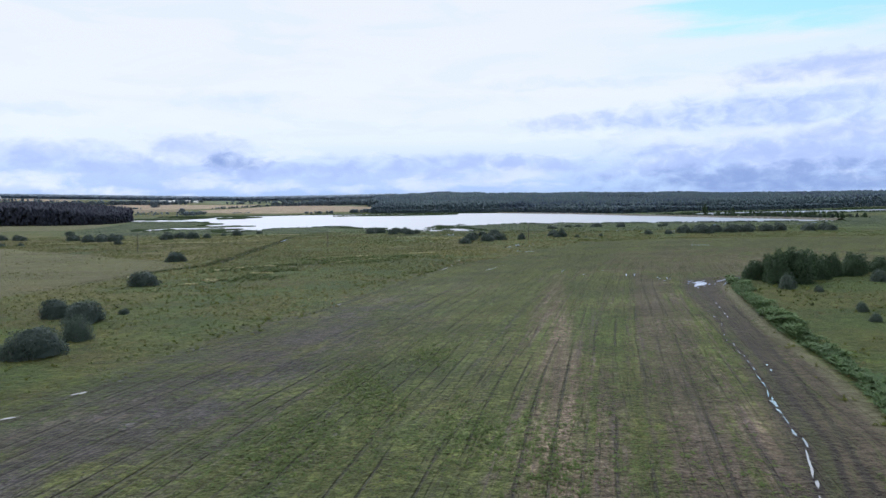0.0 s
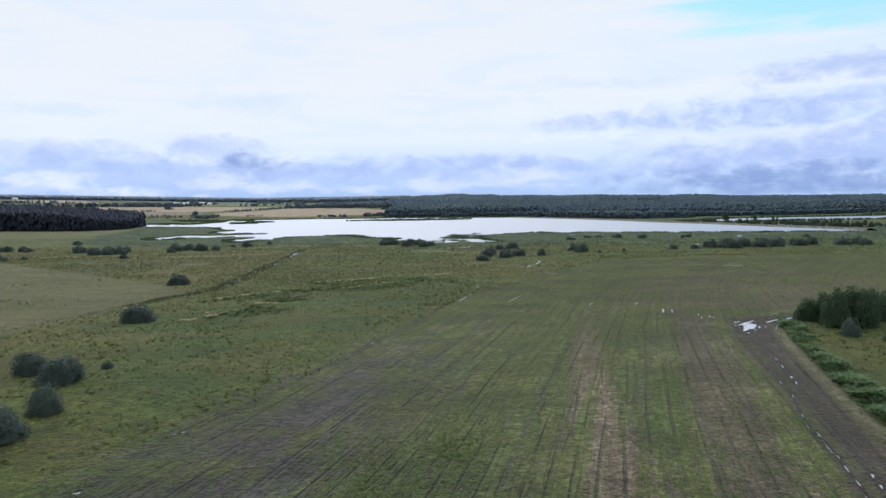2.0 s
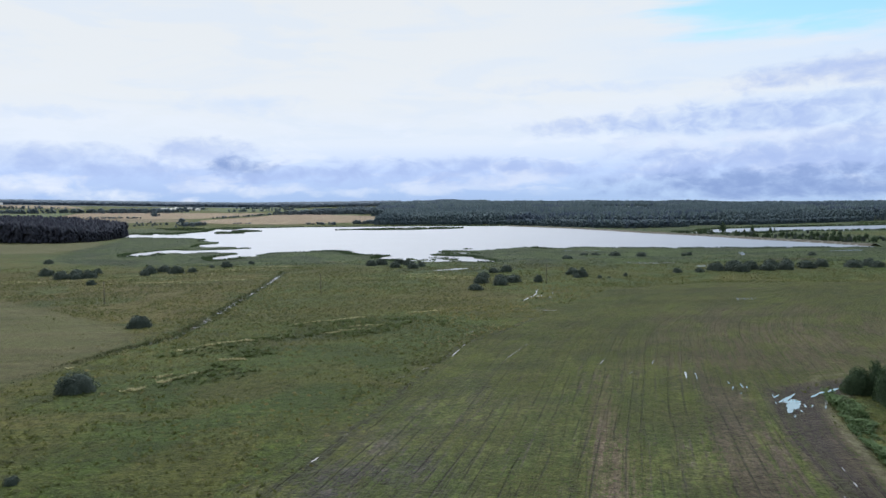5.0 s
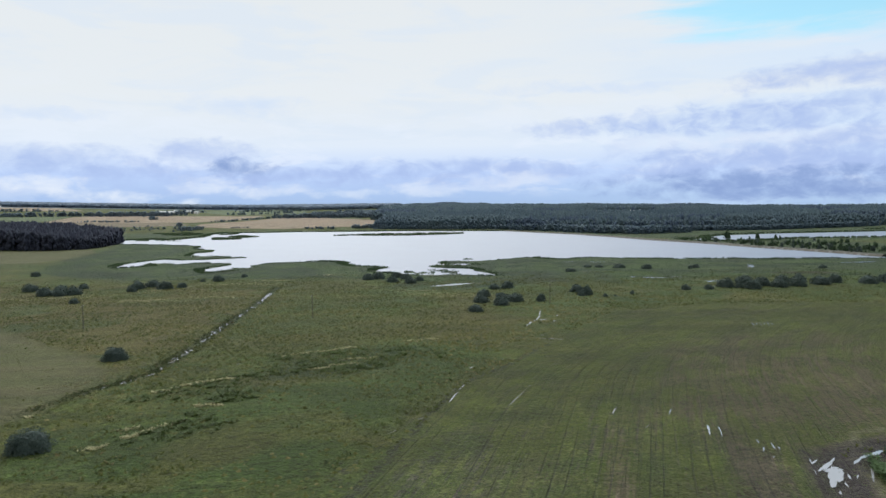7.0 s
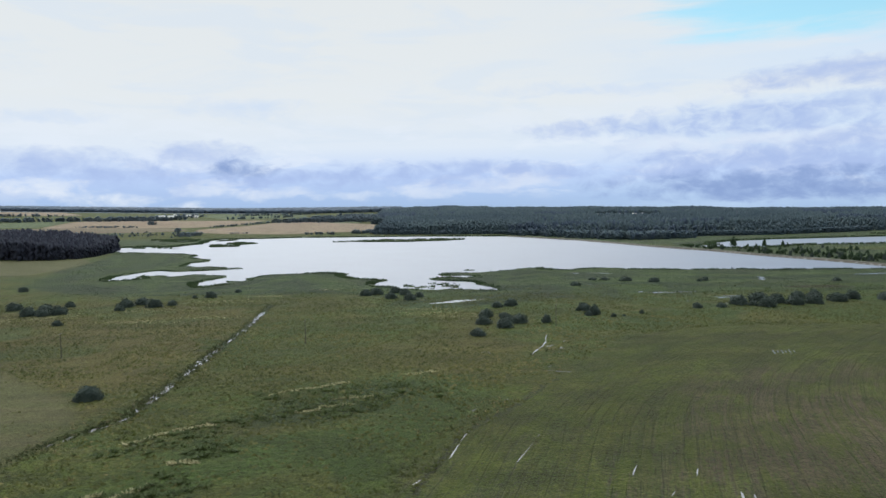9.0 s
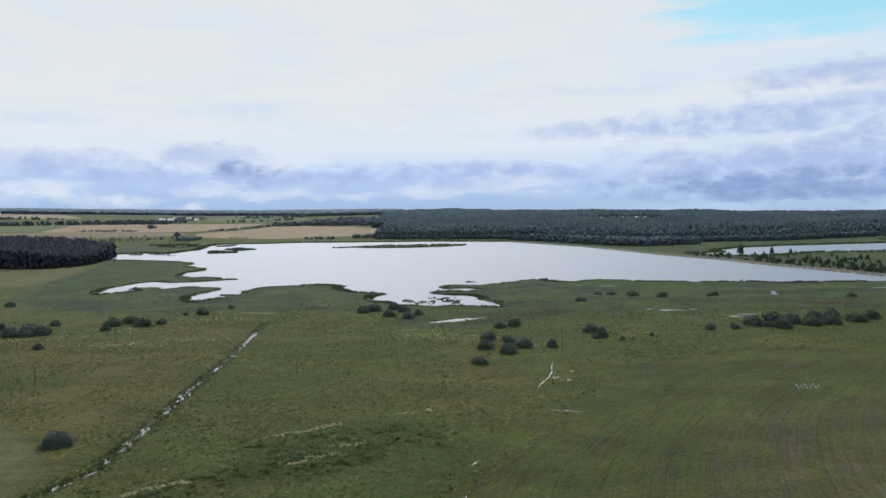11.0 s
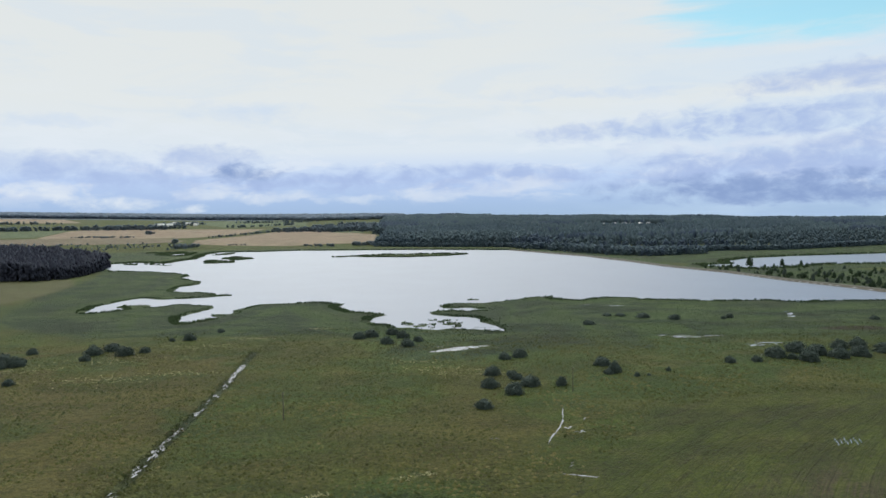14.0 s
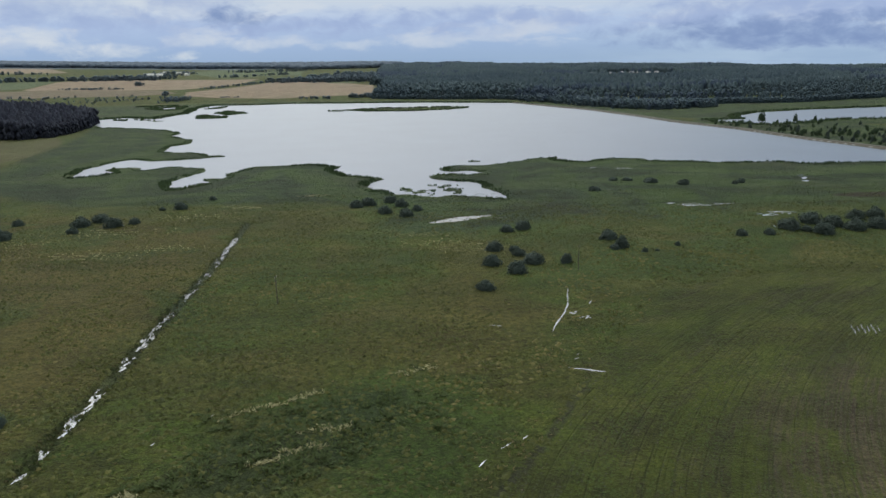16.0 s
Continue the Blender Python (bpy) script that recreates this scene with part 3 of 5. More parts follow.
STUBBLE_PATCH = [(42, 200), (46, 222), (62, 259), (80, 282), (98, 289), (124, 288), (150, 262), (130, 212), (75, 196)]
HAY = [(-400, 500), (-222, 372), (-157, 317), (-100, 267), (-86, 245), (-86, 222), (-92, 190), (-100, 160), (-190, 60), (-400, 40)]
BANK_GRASS = [(40, 60), (52, 104), (64, 140), (74, 172), (112, 186), (170, 190), (170, 60)]
WET_EAST = [(45, 348), (120, 372), (260, 372), (330, 345), (520, 470), (420, 490), (110, 470), (60, 480), (30, 445)]
LUSH = [(-66, 200), (-40, 110), (-18, 190), (10, 260), (-10, 290), (-40, 275)]
REED = [(-420, 985), (-400, 930), (-366, 820), (-340, 700), (-290, 560), (-200, 500), (-110, 500), (-60, 500), (-20, 470), (30, 440), (60, 462), (110, 440), (150, 470), (260, 470), (420, 470), (520, 560), (430, 620), (346, 604), (128, 700), (-30, 700), (-140, 690), (-240, 900), (-400, 1010)]
FAR_REED = [(-620, 1250), (-520, 1130), (-440, 1080), (-300, 1120), (-260, 1420), (120, 1370), (130, 1420), (-300, 1520), (-640, 1480)]
MARSH_EAST = [(120, 1330), (215, 1120), (240, 1040), (320, 930), (420, 860), (620, 860), (1000, 900), (1000, 1330), (733, 1290), (654, 1262), (452, 1215), (300, 1230), (190, 1340)]
DAM_STRIP = [(352, 606), (340, 660), (316, 745), (299, 830), (262, 930), (330, 910), (430, 865), (480, 760), (540, 600)]
BURNT = [(203, 492), (214, 486), (232, 484), (246, 488), (236, 499), (216, 499)]
GRAIN = [[(-561, 1691), (-467, 1634), (-336, 1598), (-147, 1670), (-173, 1973), (-455, 2335), (-530, 1987), (-594, 1803)],
         [(-1030, 1885), (-1147, 2297), (-976, 2392), (-581, 2429), (-564, 2106), (-640, 1900), (-753, 1885)],
         [(-1737, 2870), (-1444, 2949), (-1900, 3600), (-2300, 3600)]]
STUBBLE = [(-1400, 1680), (-981, 1671), (-681, 1704), (-601, 1766), (-682, 1872), (-940, 1904), (-1094, 1851), (-1500, 1900)]
PASTURE = [[(-1500, 1890), (-1130, 1909), (-1042, 1906), (-1167, 2336), (-1306, 2186), (-1600, 2200)],
           [(-753, 2563), (-557, 2700), (-480, 2600), (-566, 3084), (-1000, 3700), (-1048, 3056)], [(-320, 2080), (-215, 2070), (-240, 2160), (-310, 2160)]]
WOOD = [(-1500, 960), (-700, 915), (-550, 905), (-472, 871), (-435, 868), (-416, 890), (-418, 942), (-430, 994), (-458, 1078), (-560, 1130), (-1500, 1250)]
RUT_WEST = [(69, 187), (62, 181), (54, 160), (45, 121), (41, 110), (38, 97), (34, 83), (32, 78), (29, 66), (25, 57), (14, 30), (-74, -300)]
RUT_EAST = [(80, 190), (70, 186), (61, 171), (46, 118), (40, 97), (34, 77), (31, 66), (27, 57), (16, 30), (-72, -300)]
RUT_BANK = [(66, 180), (55, 140), (48, 116), (39, 86), (33, 68), (20, 34), (-70, -300)]
TRACK = [(90, 194), (62, 184), (53, 160), (44, 121), (37, 97), (31, 78), (24, 57), (12, 28), (-77, -300), (-67, -300), (24, 28), (36.3, 64), (42.6, 85), (48.4, 112), (68, 178), (90, 188)]
VERGE = [(140, 208), (76, 192), (68.4, 178), (61.5, 156), (53.2, 128), (48.9, 112), (46.6, 101), (43.8, 89), (36.5, 66), (24, 34), (-64, -300)]
OLIVE = [(-420, 420), (-240, 372), (-160, 310), (-100, 262), (-86, 250), (-82, 300), (-86, 380), (-92, 440), (-150, 470), (-330, 480)]
HOLLOW = [(-41, 260), (-34, 270), (-18, 279), (-6, 280), (-8, 268), (-16, 250), (-28, 240), (-42, 238), (-50, 246)]
RUSTY = [(-14, 268), (20, 285), (30, 330), (14, 372), (-6, 340), (-20, 300)]
DITCH = [(-90, 455), (-87, 425), (-83, 380), (-80, 325), (-77, 272), (-76, 248), (-84, 230), (-88, 212), (-98, 175), (-130, 120)]


def away(px, py, pts, closed):
    """The distance from a line, or, closed, how far inside an outline (negative outside)."""
    best = np.full(px.shape, 1e12)
    inside = np.zeros(px.shape, bool)
    pts = np.array(pts, float)
    ends = np.roll(pts, -1, 0) if closed else pts[1:]
    for (ax, ay), (bx, by) in zip(pts, ends):
        ex, ey = bx - ax, by - ay
        k = np.clip(((px - ax) * ex + (py - ay) * ey) / (ex * ex + ey * ey), 0, 1)
        best = np.minimum(best, (px - ax - k * ex) ** 2 + (py - ay - k * ey) ** 2)
        if closed and ey:
            inside ^= ((ay > py) != (by > py)) & (px < ax + ex * (py - ay) / ey)
    d = np.sqrt(best)
    return np.where(inside, d, -d) if closed else d


_lattice = rng.random((256, 256))


def beside(px, py, line):
    """How far east of a line that runs north."""
    line = sorted(line, key=lambda q: q[1])
    return 0.96 * (px - np.interp(py, [q[1] for q in line], [q[0] for q in line]))


def waves(x, y, size, octaves=3):
    """Smooth noise from 0 to 1."""
    total, weight, amp = 0, 0, 1.0
    for o in range(octaves):
        u, v = x / size * 2 ** o + 17.3 * o, y / size * 2 ** o + 5.1 * o
        i, j = np.floor(u).astype(int), np.floor(v).astype(int)
        fu, fv = u - i, v - j
        fu, fv = fu * fu * (3 - 2 * fu), fv * fv * (3 - 2 * fv)
        g = lambda a, b: _lattice[a % 256, b % 256]
        n = (g(i, j) * (1 - fu) + g(i + 1, j) * fu) * (1 - fv) + (g(i, j + 1) * (1 - fu) + g(i + 1, j + 1) * fu) * fv
        total, weight, amp = total + n * amp, weight + amp, amp * 0.5
    return total / weight


def ease(v, a, b):
    k = np.clip((v - a) / (b - a), 0, 1)
    return k * k * (3 - 2 * k)


def ridge(x, y):
    a = x / np.maximum(y, 1.0)
    at = [-0.9, -0.64, -0.27, -0.11, 0, 0.635, 0.9]
    far = np.interp(a, at, [4450, 4450, 4600, 3900, 2850, 1965, 1900])
    top = np.interp(a, at, [110, 108, 64, 56, 46, 21, 20])
    start = np.interp(a, at, [1530, 1530, 1550, 1560, 1500, 1250, 1250])
    return a, far, top, start


def in_lake(x, y):
    d = away(x, y, LAKE, True)
    for isle in ISLETS:
        d = np.minimum(d, -away(x, y, isle, True))
    d = np.maximum(d, away(x, y, SECOND_LAKE, True))
    for pool in POOLS:
        d = np.maximum(d, away(x, y, pool, True) - 2.2)
    # ragged edges, most of all in the shallow middle bay
    bay = np.exp(-(((x + 0) / 48) ** 2 + ((y - 530) / 30) ** 2))
    rag = 4.5 + 5 * bay
    rag = np.where(y > 1100, 9, rag)
    d = np.where(d > 0, np.minimum(d, (waves(x, y, 5.5, 2) - 0.60) * 60 + (1 - bay) * 55), d)
    return d + (waves(x, y, np.where(y > 1000, 23.0, 8.0)) - 0.5) * rag + 1.6 + bay * 3.0


def swing(y):
    return 0.20 * y + 0.00028 * y * y + 0.004 * np.clip(y - 235, 0, None) ** 2


def zones(x, y):
    """Where the field lies in straw, and where in bare dark soil."""
    row = x - swing(y)
    straw = 0.85 * np.exp(-((row + 3.5 + 0.1 * (y - 60)) / np.interp(y, [60, 150], [4.6, 3.0])) ** 2) * ease(-y, -225, -160)
    straw += 0.35 * np.exp(-((row - 12.0) / 2.4) ** 2) * ease(-y, -215, -150)
    straw += 0.55 * ease(row, 0, 5) * ease(-y, -88, -60)
    straw += 0.5 * ease(y, 165, 200) * ease(row, -2, 14) * ease(-y, -300, -230)
    soil = ease(-row, 26, 44) * ease(-y, -230, -90) * ease(row, -80, -56)
    soil += 0.6 * np.exp(-((row + 17.5) / 1.2) ** 2) * ease(-y, -170, -120) + 0.5 * np.exp(-((row + 24) / 0.9) ** 2) * ease(-y, -110, -80)
    brown = np.exp(-((row - 7.0) / 4.5) ** 2) * ease(-y, -215, -185) + 0.5 * np.exp(-((row + 1.0) / 2.0) ** 2) * ease(-y, -120, -90)
    return np.clip(straw, 0, 1), np.clip(soil, 0, 1), np.clip(brown, 0, 1)


def height(x, y, lake=None):
    x, y = np.asarray(x, float), np.asarray(y, float)
    a, far, top, start = ridge(x, y)
    k = np.clip((y - start) / (far - start), 0, 1)
    z = top * k ** np.interp(a, [-0.15, 0], [0.75, 1.0]) - np.clip(y - far, 0, None) * 0.03
    z = z + 4 * ease(-x, 480, 680) * ease(y, 930, 1080) * ease(-y, -1500, -1200)
    if lake is None:
        lake = in_lake(x, y)
    z = z + 0.10 * (waves(x, y, 7.0, 3) - 0.5)
    return np.where(lake > -3, np.minimum(z, -0.12 - np.clip(lake + 0.3, -3, 8) * 0.12), z)


def steps(*runs):
    out = [runs[0][0]]
    for a, b, n in runs:
        out.extend(np.linspace(a, b, n + 1)[1:])
    return np.array(out)


def far_steps(a, b, n):
    """Steps that grow from a to b."""
    return a + (b - a) * np.linspace(0, 1, n + 1) ** 2.2


def mesh_of(name, verts, faces, mat, tone=None, smooth=False):
    verts, faces = np.asarray(verts, np.float32), np.asarray(faces, np.int32)
    me = bpy.data.meshes.new(name)
    m, k = faces.shape
    me.vertices.add(len(verts)), me.vertices.foreach_set("co", verts.ravel())
    me.loops.add(m * k), me.loops.foreach_set("vertex_index", faces.ravel())
    me.polygons.add(m), me.polygons.foreach_set("loop_start", np.arange(m, dtype=np.int32) * k)
    me.update(calc_edges=True)
    me.polygons.foreach_set("use_smooth", np.full(m, smooth))
    if tone is not None:
        me.attributes.new("tone", "FLOAT", "POINT").data.foreach_set("value", np.asarray(tone, np.float32))
    if mat:
        me.materials.append(mat)
    return me


def part(name, data, parent, label=""):
    ob = new(name, data)
    ob.parent = parent
    return tagged(ob, label) if label else ob


def build_ground():
    xs = np.concatenate([far_steps(-600, -5000, 40)[:0:-1], steps((-600, -320, 40), (-320, -100, 70), (-100, 112, 160), (112, 362, 84), (362, 700, 45)), far_steps(700, 5000, 40)[1:]])
    ys = np.concatenate([steps((-600, 20, 16), (20, 440, 290), (440, 720, 150), (720, 1560, 140)), far_steps(1560, 5000, 60)[1:]])
    gx, gy = [v.ravel() for v in np.meshgrid(xs, ys)]
    lake = in_lake(gx, gy)
    z = height(gx, gy, lake)
    ditch = beside(gx, gy, DITCH)
    z = z - 0.6 * ease(1.2 - np.abs(ditch), -1.4, 1.2) * np.interp(gy, [190, 230, 300], [0.0, 0.4, 1.0]) * (gy < 455)
    nx = len(xs)
    i = (np.arange(len(ys) - 1)[:, None] * nx + np.arange(nx - 1)[None, :]).ravel()
    me = mesh_of("ground", np.stack([gx, gy, z], 1), np.stack([i, i + 1, i + nx + 1, i + nx], 1), M_GROUND, smooth=True)
    many = lambda outlines: np.max([away(gx, gy, o, True) for o in outlines], 0)
    row = gx - swing(gy)
    a, far, top, start = ridge(gx, gy)
    deep = np.where(a > -0.085, gy - start - 40, -300.0)
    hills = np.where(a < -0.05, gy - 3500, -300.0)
    straw, soil, brown = zones(gx, gy)
    fields = {"lake": lake, "field": away(gx, gy, FIELD, True), "hay": many([HAY, DRY_SLOPE]), "lush": many([LUSH, BANK_GRASS, WET_EAST]), "olive": away(gx, gy, OLIVE, True), "rusty": away(gx, gy, RUSTY, True), "hollow": away(gx, gy, HOLLOW, True),
              "reed": np.maximum(many([REED, FAR_REED, MARSH_EAST, DAM_STRIP]), lake + 22), "stubble_patch": away(gx, gy, STUBBLE_PATCH, True), "burnt": away(gx, gy, BURNT, True), "row": row, "straw": straw, "soil": soil, "brown": brown,
              "mud": away(gx, gy, TRACK, True), "verge": 0.8 - away(gx, gy, VERGE, False), "rut_west": beside(gx, gy, RUT_WEST[1:]), "rut_east": beside(gx, gy, RUT_EAST[1:]), "rut_bank": beside(gx, gy, RUT_BANK), "soaked": np.interp(gy, [60, 110, 160, 175], [0.6, 1.4, 3.0, 4.6]) - away(gx, gy, [(25, 57), (33, 76), (42, 102), (48, 124), (56, 156), (62, 172), (66, 178), (78, 184), (92, 187)], False), "ditch": np.where((gy > 455) | (gy < 150), 9, ditch),
              "grain": many(GRAIN), "stubble": away(gx, gy, STUBBLE, True), "pasture": many(PASTURE), "wooded": np.maximum(deep, away(gx, gy, WOOD, True) - 4), "hazy_hill_wood": hills}
    for name, values in fields.items():
        me.attributes.new(name, "FLOAT", "POINT").data.foreach_set("value", values.astype(np.float32))
    tagged(new("ground", me), "open land of meadow, ploughed field, reed beds and far grain", "ground", kind="structure")


build_ground()


def build_lake():
    v = [(-700, 500, -0.15), (1300, 500, -0.15), (1300, 1560, -0.15), (-700, 1560, -0.15)]
    me = mesh_of("water", v, [(0, 1, 2, 3)], M_WATER)
    tagged(new("water", me), "pale calm lake water that mirrors the clouds", "lake", kind="structure")
    v = [(-30, 440, -0.15), (60, 440, -0.15), (60, 499, -0.15), (-30, 499, -0.15)]
    tagged(new("water", mesh_of("water", v, [(0, 1, 2, 3)], M_PUDDLE)), "narrow backwater in the reeds", "water", kind="structure")


build_lake()

# ---- plants ----
def leaf_cloud(r, count, size, squash=1.0):
    """Small leaf quads spread through an uneven dome of radius 1: verts, faces, tone."""
    lumps = r.normal(size=(26, 3))
    lumps[:, 2] = np.abs(lumps[:, 2]) * 0.8
    lumps /= np.linalg.norm(lumps, axis=1)[:, None]
    lump_r = r.uniform(0.22, 0.36, 26)
    lump_c = lumps * (r.uniform(0.92, 1.04, 26) - lump_r)[:, None]
    lump_c[0], lump_r[0] = (0, 0, 0.1), 0.72
    pick = np.where(r.random(count) < 0.2, 0, r.integers(0, 26, count))
    d = r.normal(size=(count, 3))
    d /= np.linalg.norm(d, axis=1)[:, None]
    p = lump_c[pick] + d * (lump_r[pick] * r.uniform(0.72, 1.08, count))[:, None]
    p[:, 2] = np.where(p[:, 2] < -0.05, -p[:, 2] * 0.6, p[:, 2])
    out = p + np.array([0, 0, 0.25])
    nrm = out / np.linalg.norm(out, axis=1)[:, None] + r.normal(size=(count, 3)) * 0.55
    nrm /= np.linalg.norm(nrm, axis=1)[:, None]
    s = np.cross(nrm, r.normal(size=(count, 3)))
    s /= np.linalg.norm(s, axis=1)[:, None]
    t = np.cross(nrm, s)
    k = size * r.uniform(0.6, 1.4, count)[:, None]
    v = np.stack([p - s * k, p - t * k * 0.55, p + s * k, p + t * k * 0.55], 1).reshape(-1, 3)
    v[:, 2] *= squash
    f = np.arange(count * 4).reshape(-1, 4)
    tone = np.repeat(np.clip(r.random(count) * 0.6 + 0.4 * r.random(26)[pick], 0, 1), 4)
    return v, f, tone


def core(r, radius=0.72, seg=10, rings=5):
    """A lumpy closed dome inside the leaves, so that no light comes through."""
    v, f = [], []
    for i in range(rings):
        th = math.pi / 2 * i / rings
        for j in range(seg):
            ph = 2 * math.pi * j / seg
            k = radius * r.uniform(0.82, 1.1)
            v.append((k * math.cos(th) * math.cos(ph), k * math.cos(th) * math.sin(ph), 0.06 + k * math.sin(th)))
    for i in range(rings - 1):
        for j in range(seg):
            f.append((i * seg + j, i * seg + (j + 1) % seg, (i + 1) * seg + (j + 1) % seg, (i + 1) * seg + j))
    v.append((0, 0, 0.06 + radius))
    for j in range(0, seg, 2):
        f.append(((rings - 1) * seg + j, (rings - 1) * seg + (j + 1) % seg, (rings - 1) * seg + (j + 2) % seg, len(v) - 1))
    return np.array(v), np.array(f), np.zeros(len(v))


def joined(*sets):
    vs, fs, ts, at = [], [], [], 0
    for v, f, t in sets:
        vs.append(v), fs.append(f + at), ts.append(t)
        at += len(v)
    return np.concatenate(vs), np.concatenate(fs), np.concatenate(ts)


def limb(points, radii, seg=6):
    """A tapered round limb through the points."""
    v, f = [], []
    for p, k in zip(points, radii):
        for j in range(seg):
            a = 2 * math.pi * j / seg
            v.append((p[0] + k * math.cos(a), p[1] + k * math.sin(a), p[2]))
    for i in range(len(points) - 1):
        for j in range(seg):
            f.append((i * seg + j, i * seg + (j + 1) % seg, (i + 1) * seg + (j + 1) % seg, (i + 1) * seg + j))
    return np.array(v), np.array(f), np.zeros(len(v))


def bush_kind(seed, leaves, size, mat, label):
    """A round bush one metre in radius and height, with stems from the root."""
    r = np.random.default_rng(seed)
    root = new("bush")
    v, f, t = joined(core(r), leaf_cloud(r, leaves, size))
    part("crown", mesh_of("crown", v, f, mat, t), root)
    stems = []
    for k in range(5):
        a = 2 * math.pi * k / 5 + r.uniform(0, 0.6)
        c, s = math.cos(a), math.sin(a)
        stems.append(limb([(0.05 * c, 0.05 * s, -0.05), (0.22 * c, 0.22 * s, 0.3), (0.42 * c, 0.42 * s, 0.66)], [0.05, 0.035, 0.012]))
    v, f, t = joined(*stems)
    part("stems", mesh_of("stems", v, f, M_BARK), root)
    return tagged(root, label, "bush", "bushes of the meadow")


def tree_kind(seed, leaves, size, mat, label, slim):
    """A tree one metre high: tapered trunk with limbs, and an uneven crown."""
    r = np.random.default_rng(seed)
    root = new("tree")
    v, f, t = leaf_cloud(r, leaves, size)
    v2, f2, t2 = core(r, 0.6)
    v, f, t = joined((v2, f2, t2), (v, f, t))
    v = v * np.array([slim, slim, 0.82]) + np.array([0, 0, 0.16])
    v[:, :2] *= (1.05 - 0.22 * np.clip(v[:, 2:] - 0.2, 0, 1))
    part("crown", mesh_of("crown", v, f, mat, t), root)
    limbs = [limb([(0, 0, -0.02), (0.005, 0, 0.3), (0, 0.005, 0.75)], [0.022, 0.016, 0.005])]
    for k in range(4):
        a = 1.7 * k
        limbs.append(limb([(0, 0, 0.2 + 0.1 * k), (0.6 * slim * math.cos(a), 0.6 * slim * math.sin(a), 0.34 + 0.1 * k)], [0.009, 0.003], 5))
    v, f, t = joined(*limbs)
    part("trunk", mesh_of("trunk", v, f, M_BARK), root)
    return tagged(root, label, "tree", "trees by the dam")


def ground_z(x, y):
    return float(height(np.array([x]), np.array([y]))[0])


def plant(kind, x, y, wide, tall, label=""):
    turn = random.uniform(0, 360)
    ob = copy_thing(kind, pose(x, y, ground_z(x, y) - 0.08, 0, 0, turn) @ Matrix.Diagonal((wide / 2, wide / 2 * random.uniform(0.85, 1.1), tall, 1)))
    return tagged(ob, label)


def drop_kind(kind):
    for o in (*kind.children_recursive, kind):
        bpy.data.objects.remove(o)


near_bush = [bush_kind(s, 7500, 0.036, M_WILLOW, "round dark grey-green willow bush in the meadow") for s in (1, 2)]
pale_bush = [bush_kind(7, 6000, 0.036, M_PALE_WILLOW, "pale grey-green young willow bush")]
far_bush = [bush_kind(s, 1600, 0.07, M_WILLOW, "round dark green willow bush on wet grassland") for s in (11, 12, 13, 14)]
alder = [bush_kind(s, 7500, 0.036, M_ALDER, "tall dense dark green shrub beside the farm track") for s in (21, 22)]

# clump west of the field
plant(near_bush[0], -54, 106, 8.6, 4.9, "largest round grey-green willow bush of a clump")
plant(near_bush[1], -61, 133, 8.2, 4.6)
plant(near_bush[0], -69, 139, 6.4, 4.3)
plant(pale_bush[0], -54, 117, 5.6, 4.3)
plant(near_bush[1], -58, 142, 2.3, 1.3, "small dark bush in tall grass")
plant(near_bush[1], -74, 190, 9.0, 4.3, "single wide willow bush by the ditch")
plant(near_bush[0], -94, 266, 7.6, 4.6, "single loose willow bush at the hay field corner")
# thicket by the track
for i, (x, y, wide, tall) in enumerate([(79.6, 172, 8.6, 8.6), (84.0, 172.5, 9.4, 9.2), (77.4, 179.5, 6.2, 5.2), (79.6, 178.0, 3.6, 7.2), (91.5, 179, 8.0, 7.0), (98.5, 184, 6.5, 6.6), (88.0, 178, 5.0, 7.6), (108, 190, 8.0, 6.2), (104, 184, 5.5, 5.0), (116, 192, 7.0, 4.5), (126, 196, 8.0, 5.0)]):
    plant(alder[i % 2], x, y, wide, tall)
for x, y, wide, tall in [(76.2, 161.5, 4.4, 3.9), (103, 172, 4.6, 3.4), (80, 156, 2.2, 1.6), (73, 130, 2.4, 2.0), (69, 120, 2.2, 1.7)]:
    plant(pale_bush[0], x, y, wide, tall, "light green bush on the rough grass bank")

MEADOW_BUSHES = [(-43, 486, 8, 5), (-37, 492, 9, 5.4), (-27, 470, 8, 5), (-26, 497, 8, 5), (-16, 463, 8, 5), (-11, 475, 6, 4), (-20, 487, 8, 5),
                 (29, 428, 7, 4), (36, 432, 8, 5), (21, 398, 8, 5), (19, 378, 8, 5), (29, 396, 5, 3), (27, 368, 9, 5.4), (34, 380, 9, 5.2), (30, 390, 6, 3.5), (15, 350, 6.6, 4),
                 (46, 379, 4.8, 4.6), (69, 412, 8, 5), (71, 398, 6, 6.2), (68, 396, 5, 3), (78, 391, 2.7, 2.3), (83, 392, 1.8, 1.2), (93, 399, 2.4, 2.4)]
EAST_BUSHES = [(124, 413, 5.6, 3.6), (136, 414, 5.2, 3.4), (148, 423, 11, 6), (162, 433, 11, 6.5), (158, 414, 9.5, 6), (168, 426, 10, 6.5), (174, 419, 10.5, 6.5), (153, 418, 5.4, 3.5),
               (185, 439, 9, 5.8), (185, 422, 10, 6.4), (195, 441, 9, 6), (200, 428, 11, 6), (212, 436, 10, 6), (226, 430, 11, 6), (240, 438, 10, 5.6), (124, 542, 9, 4), (140, 533, 8.6, 4), (86, 519, 8, 3.4),
               (104, 551, 7, 2.4), (112, 550, 7, 2.5), (174, 535, 5.4, 3.5), (169, 531, 4.3, 2.8), (252, 520, 6, 3), (238, 428, 9, 5)]
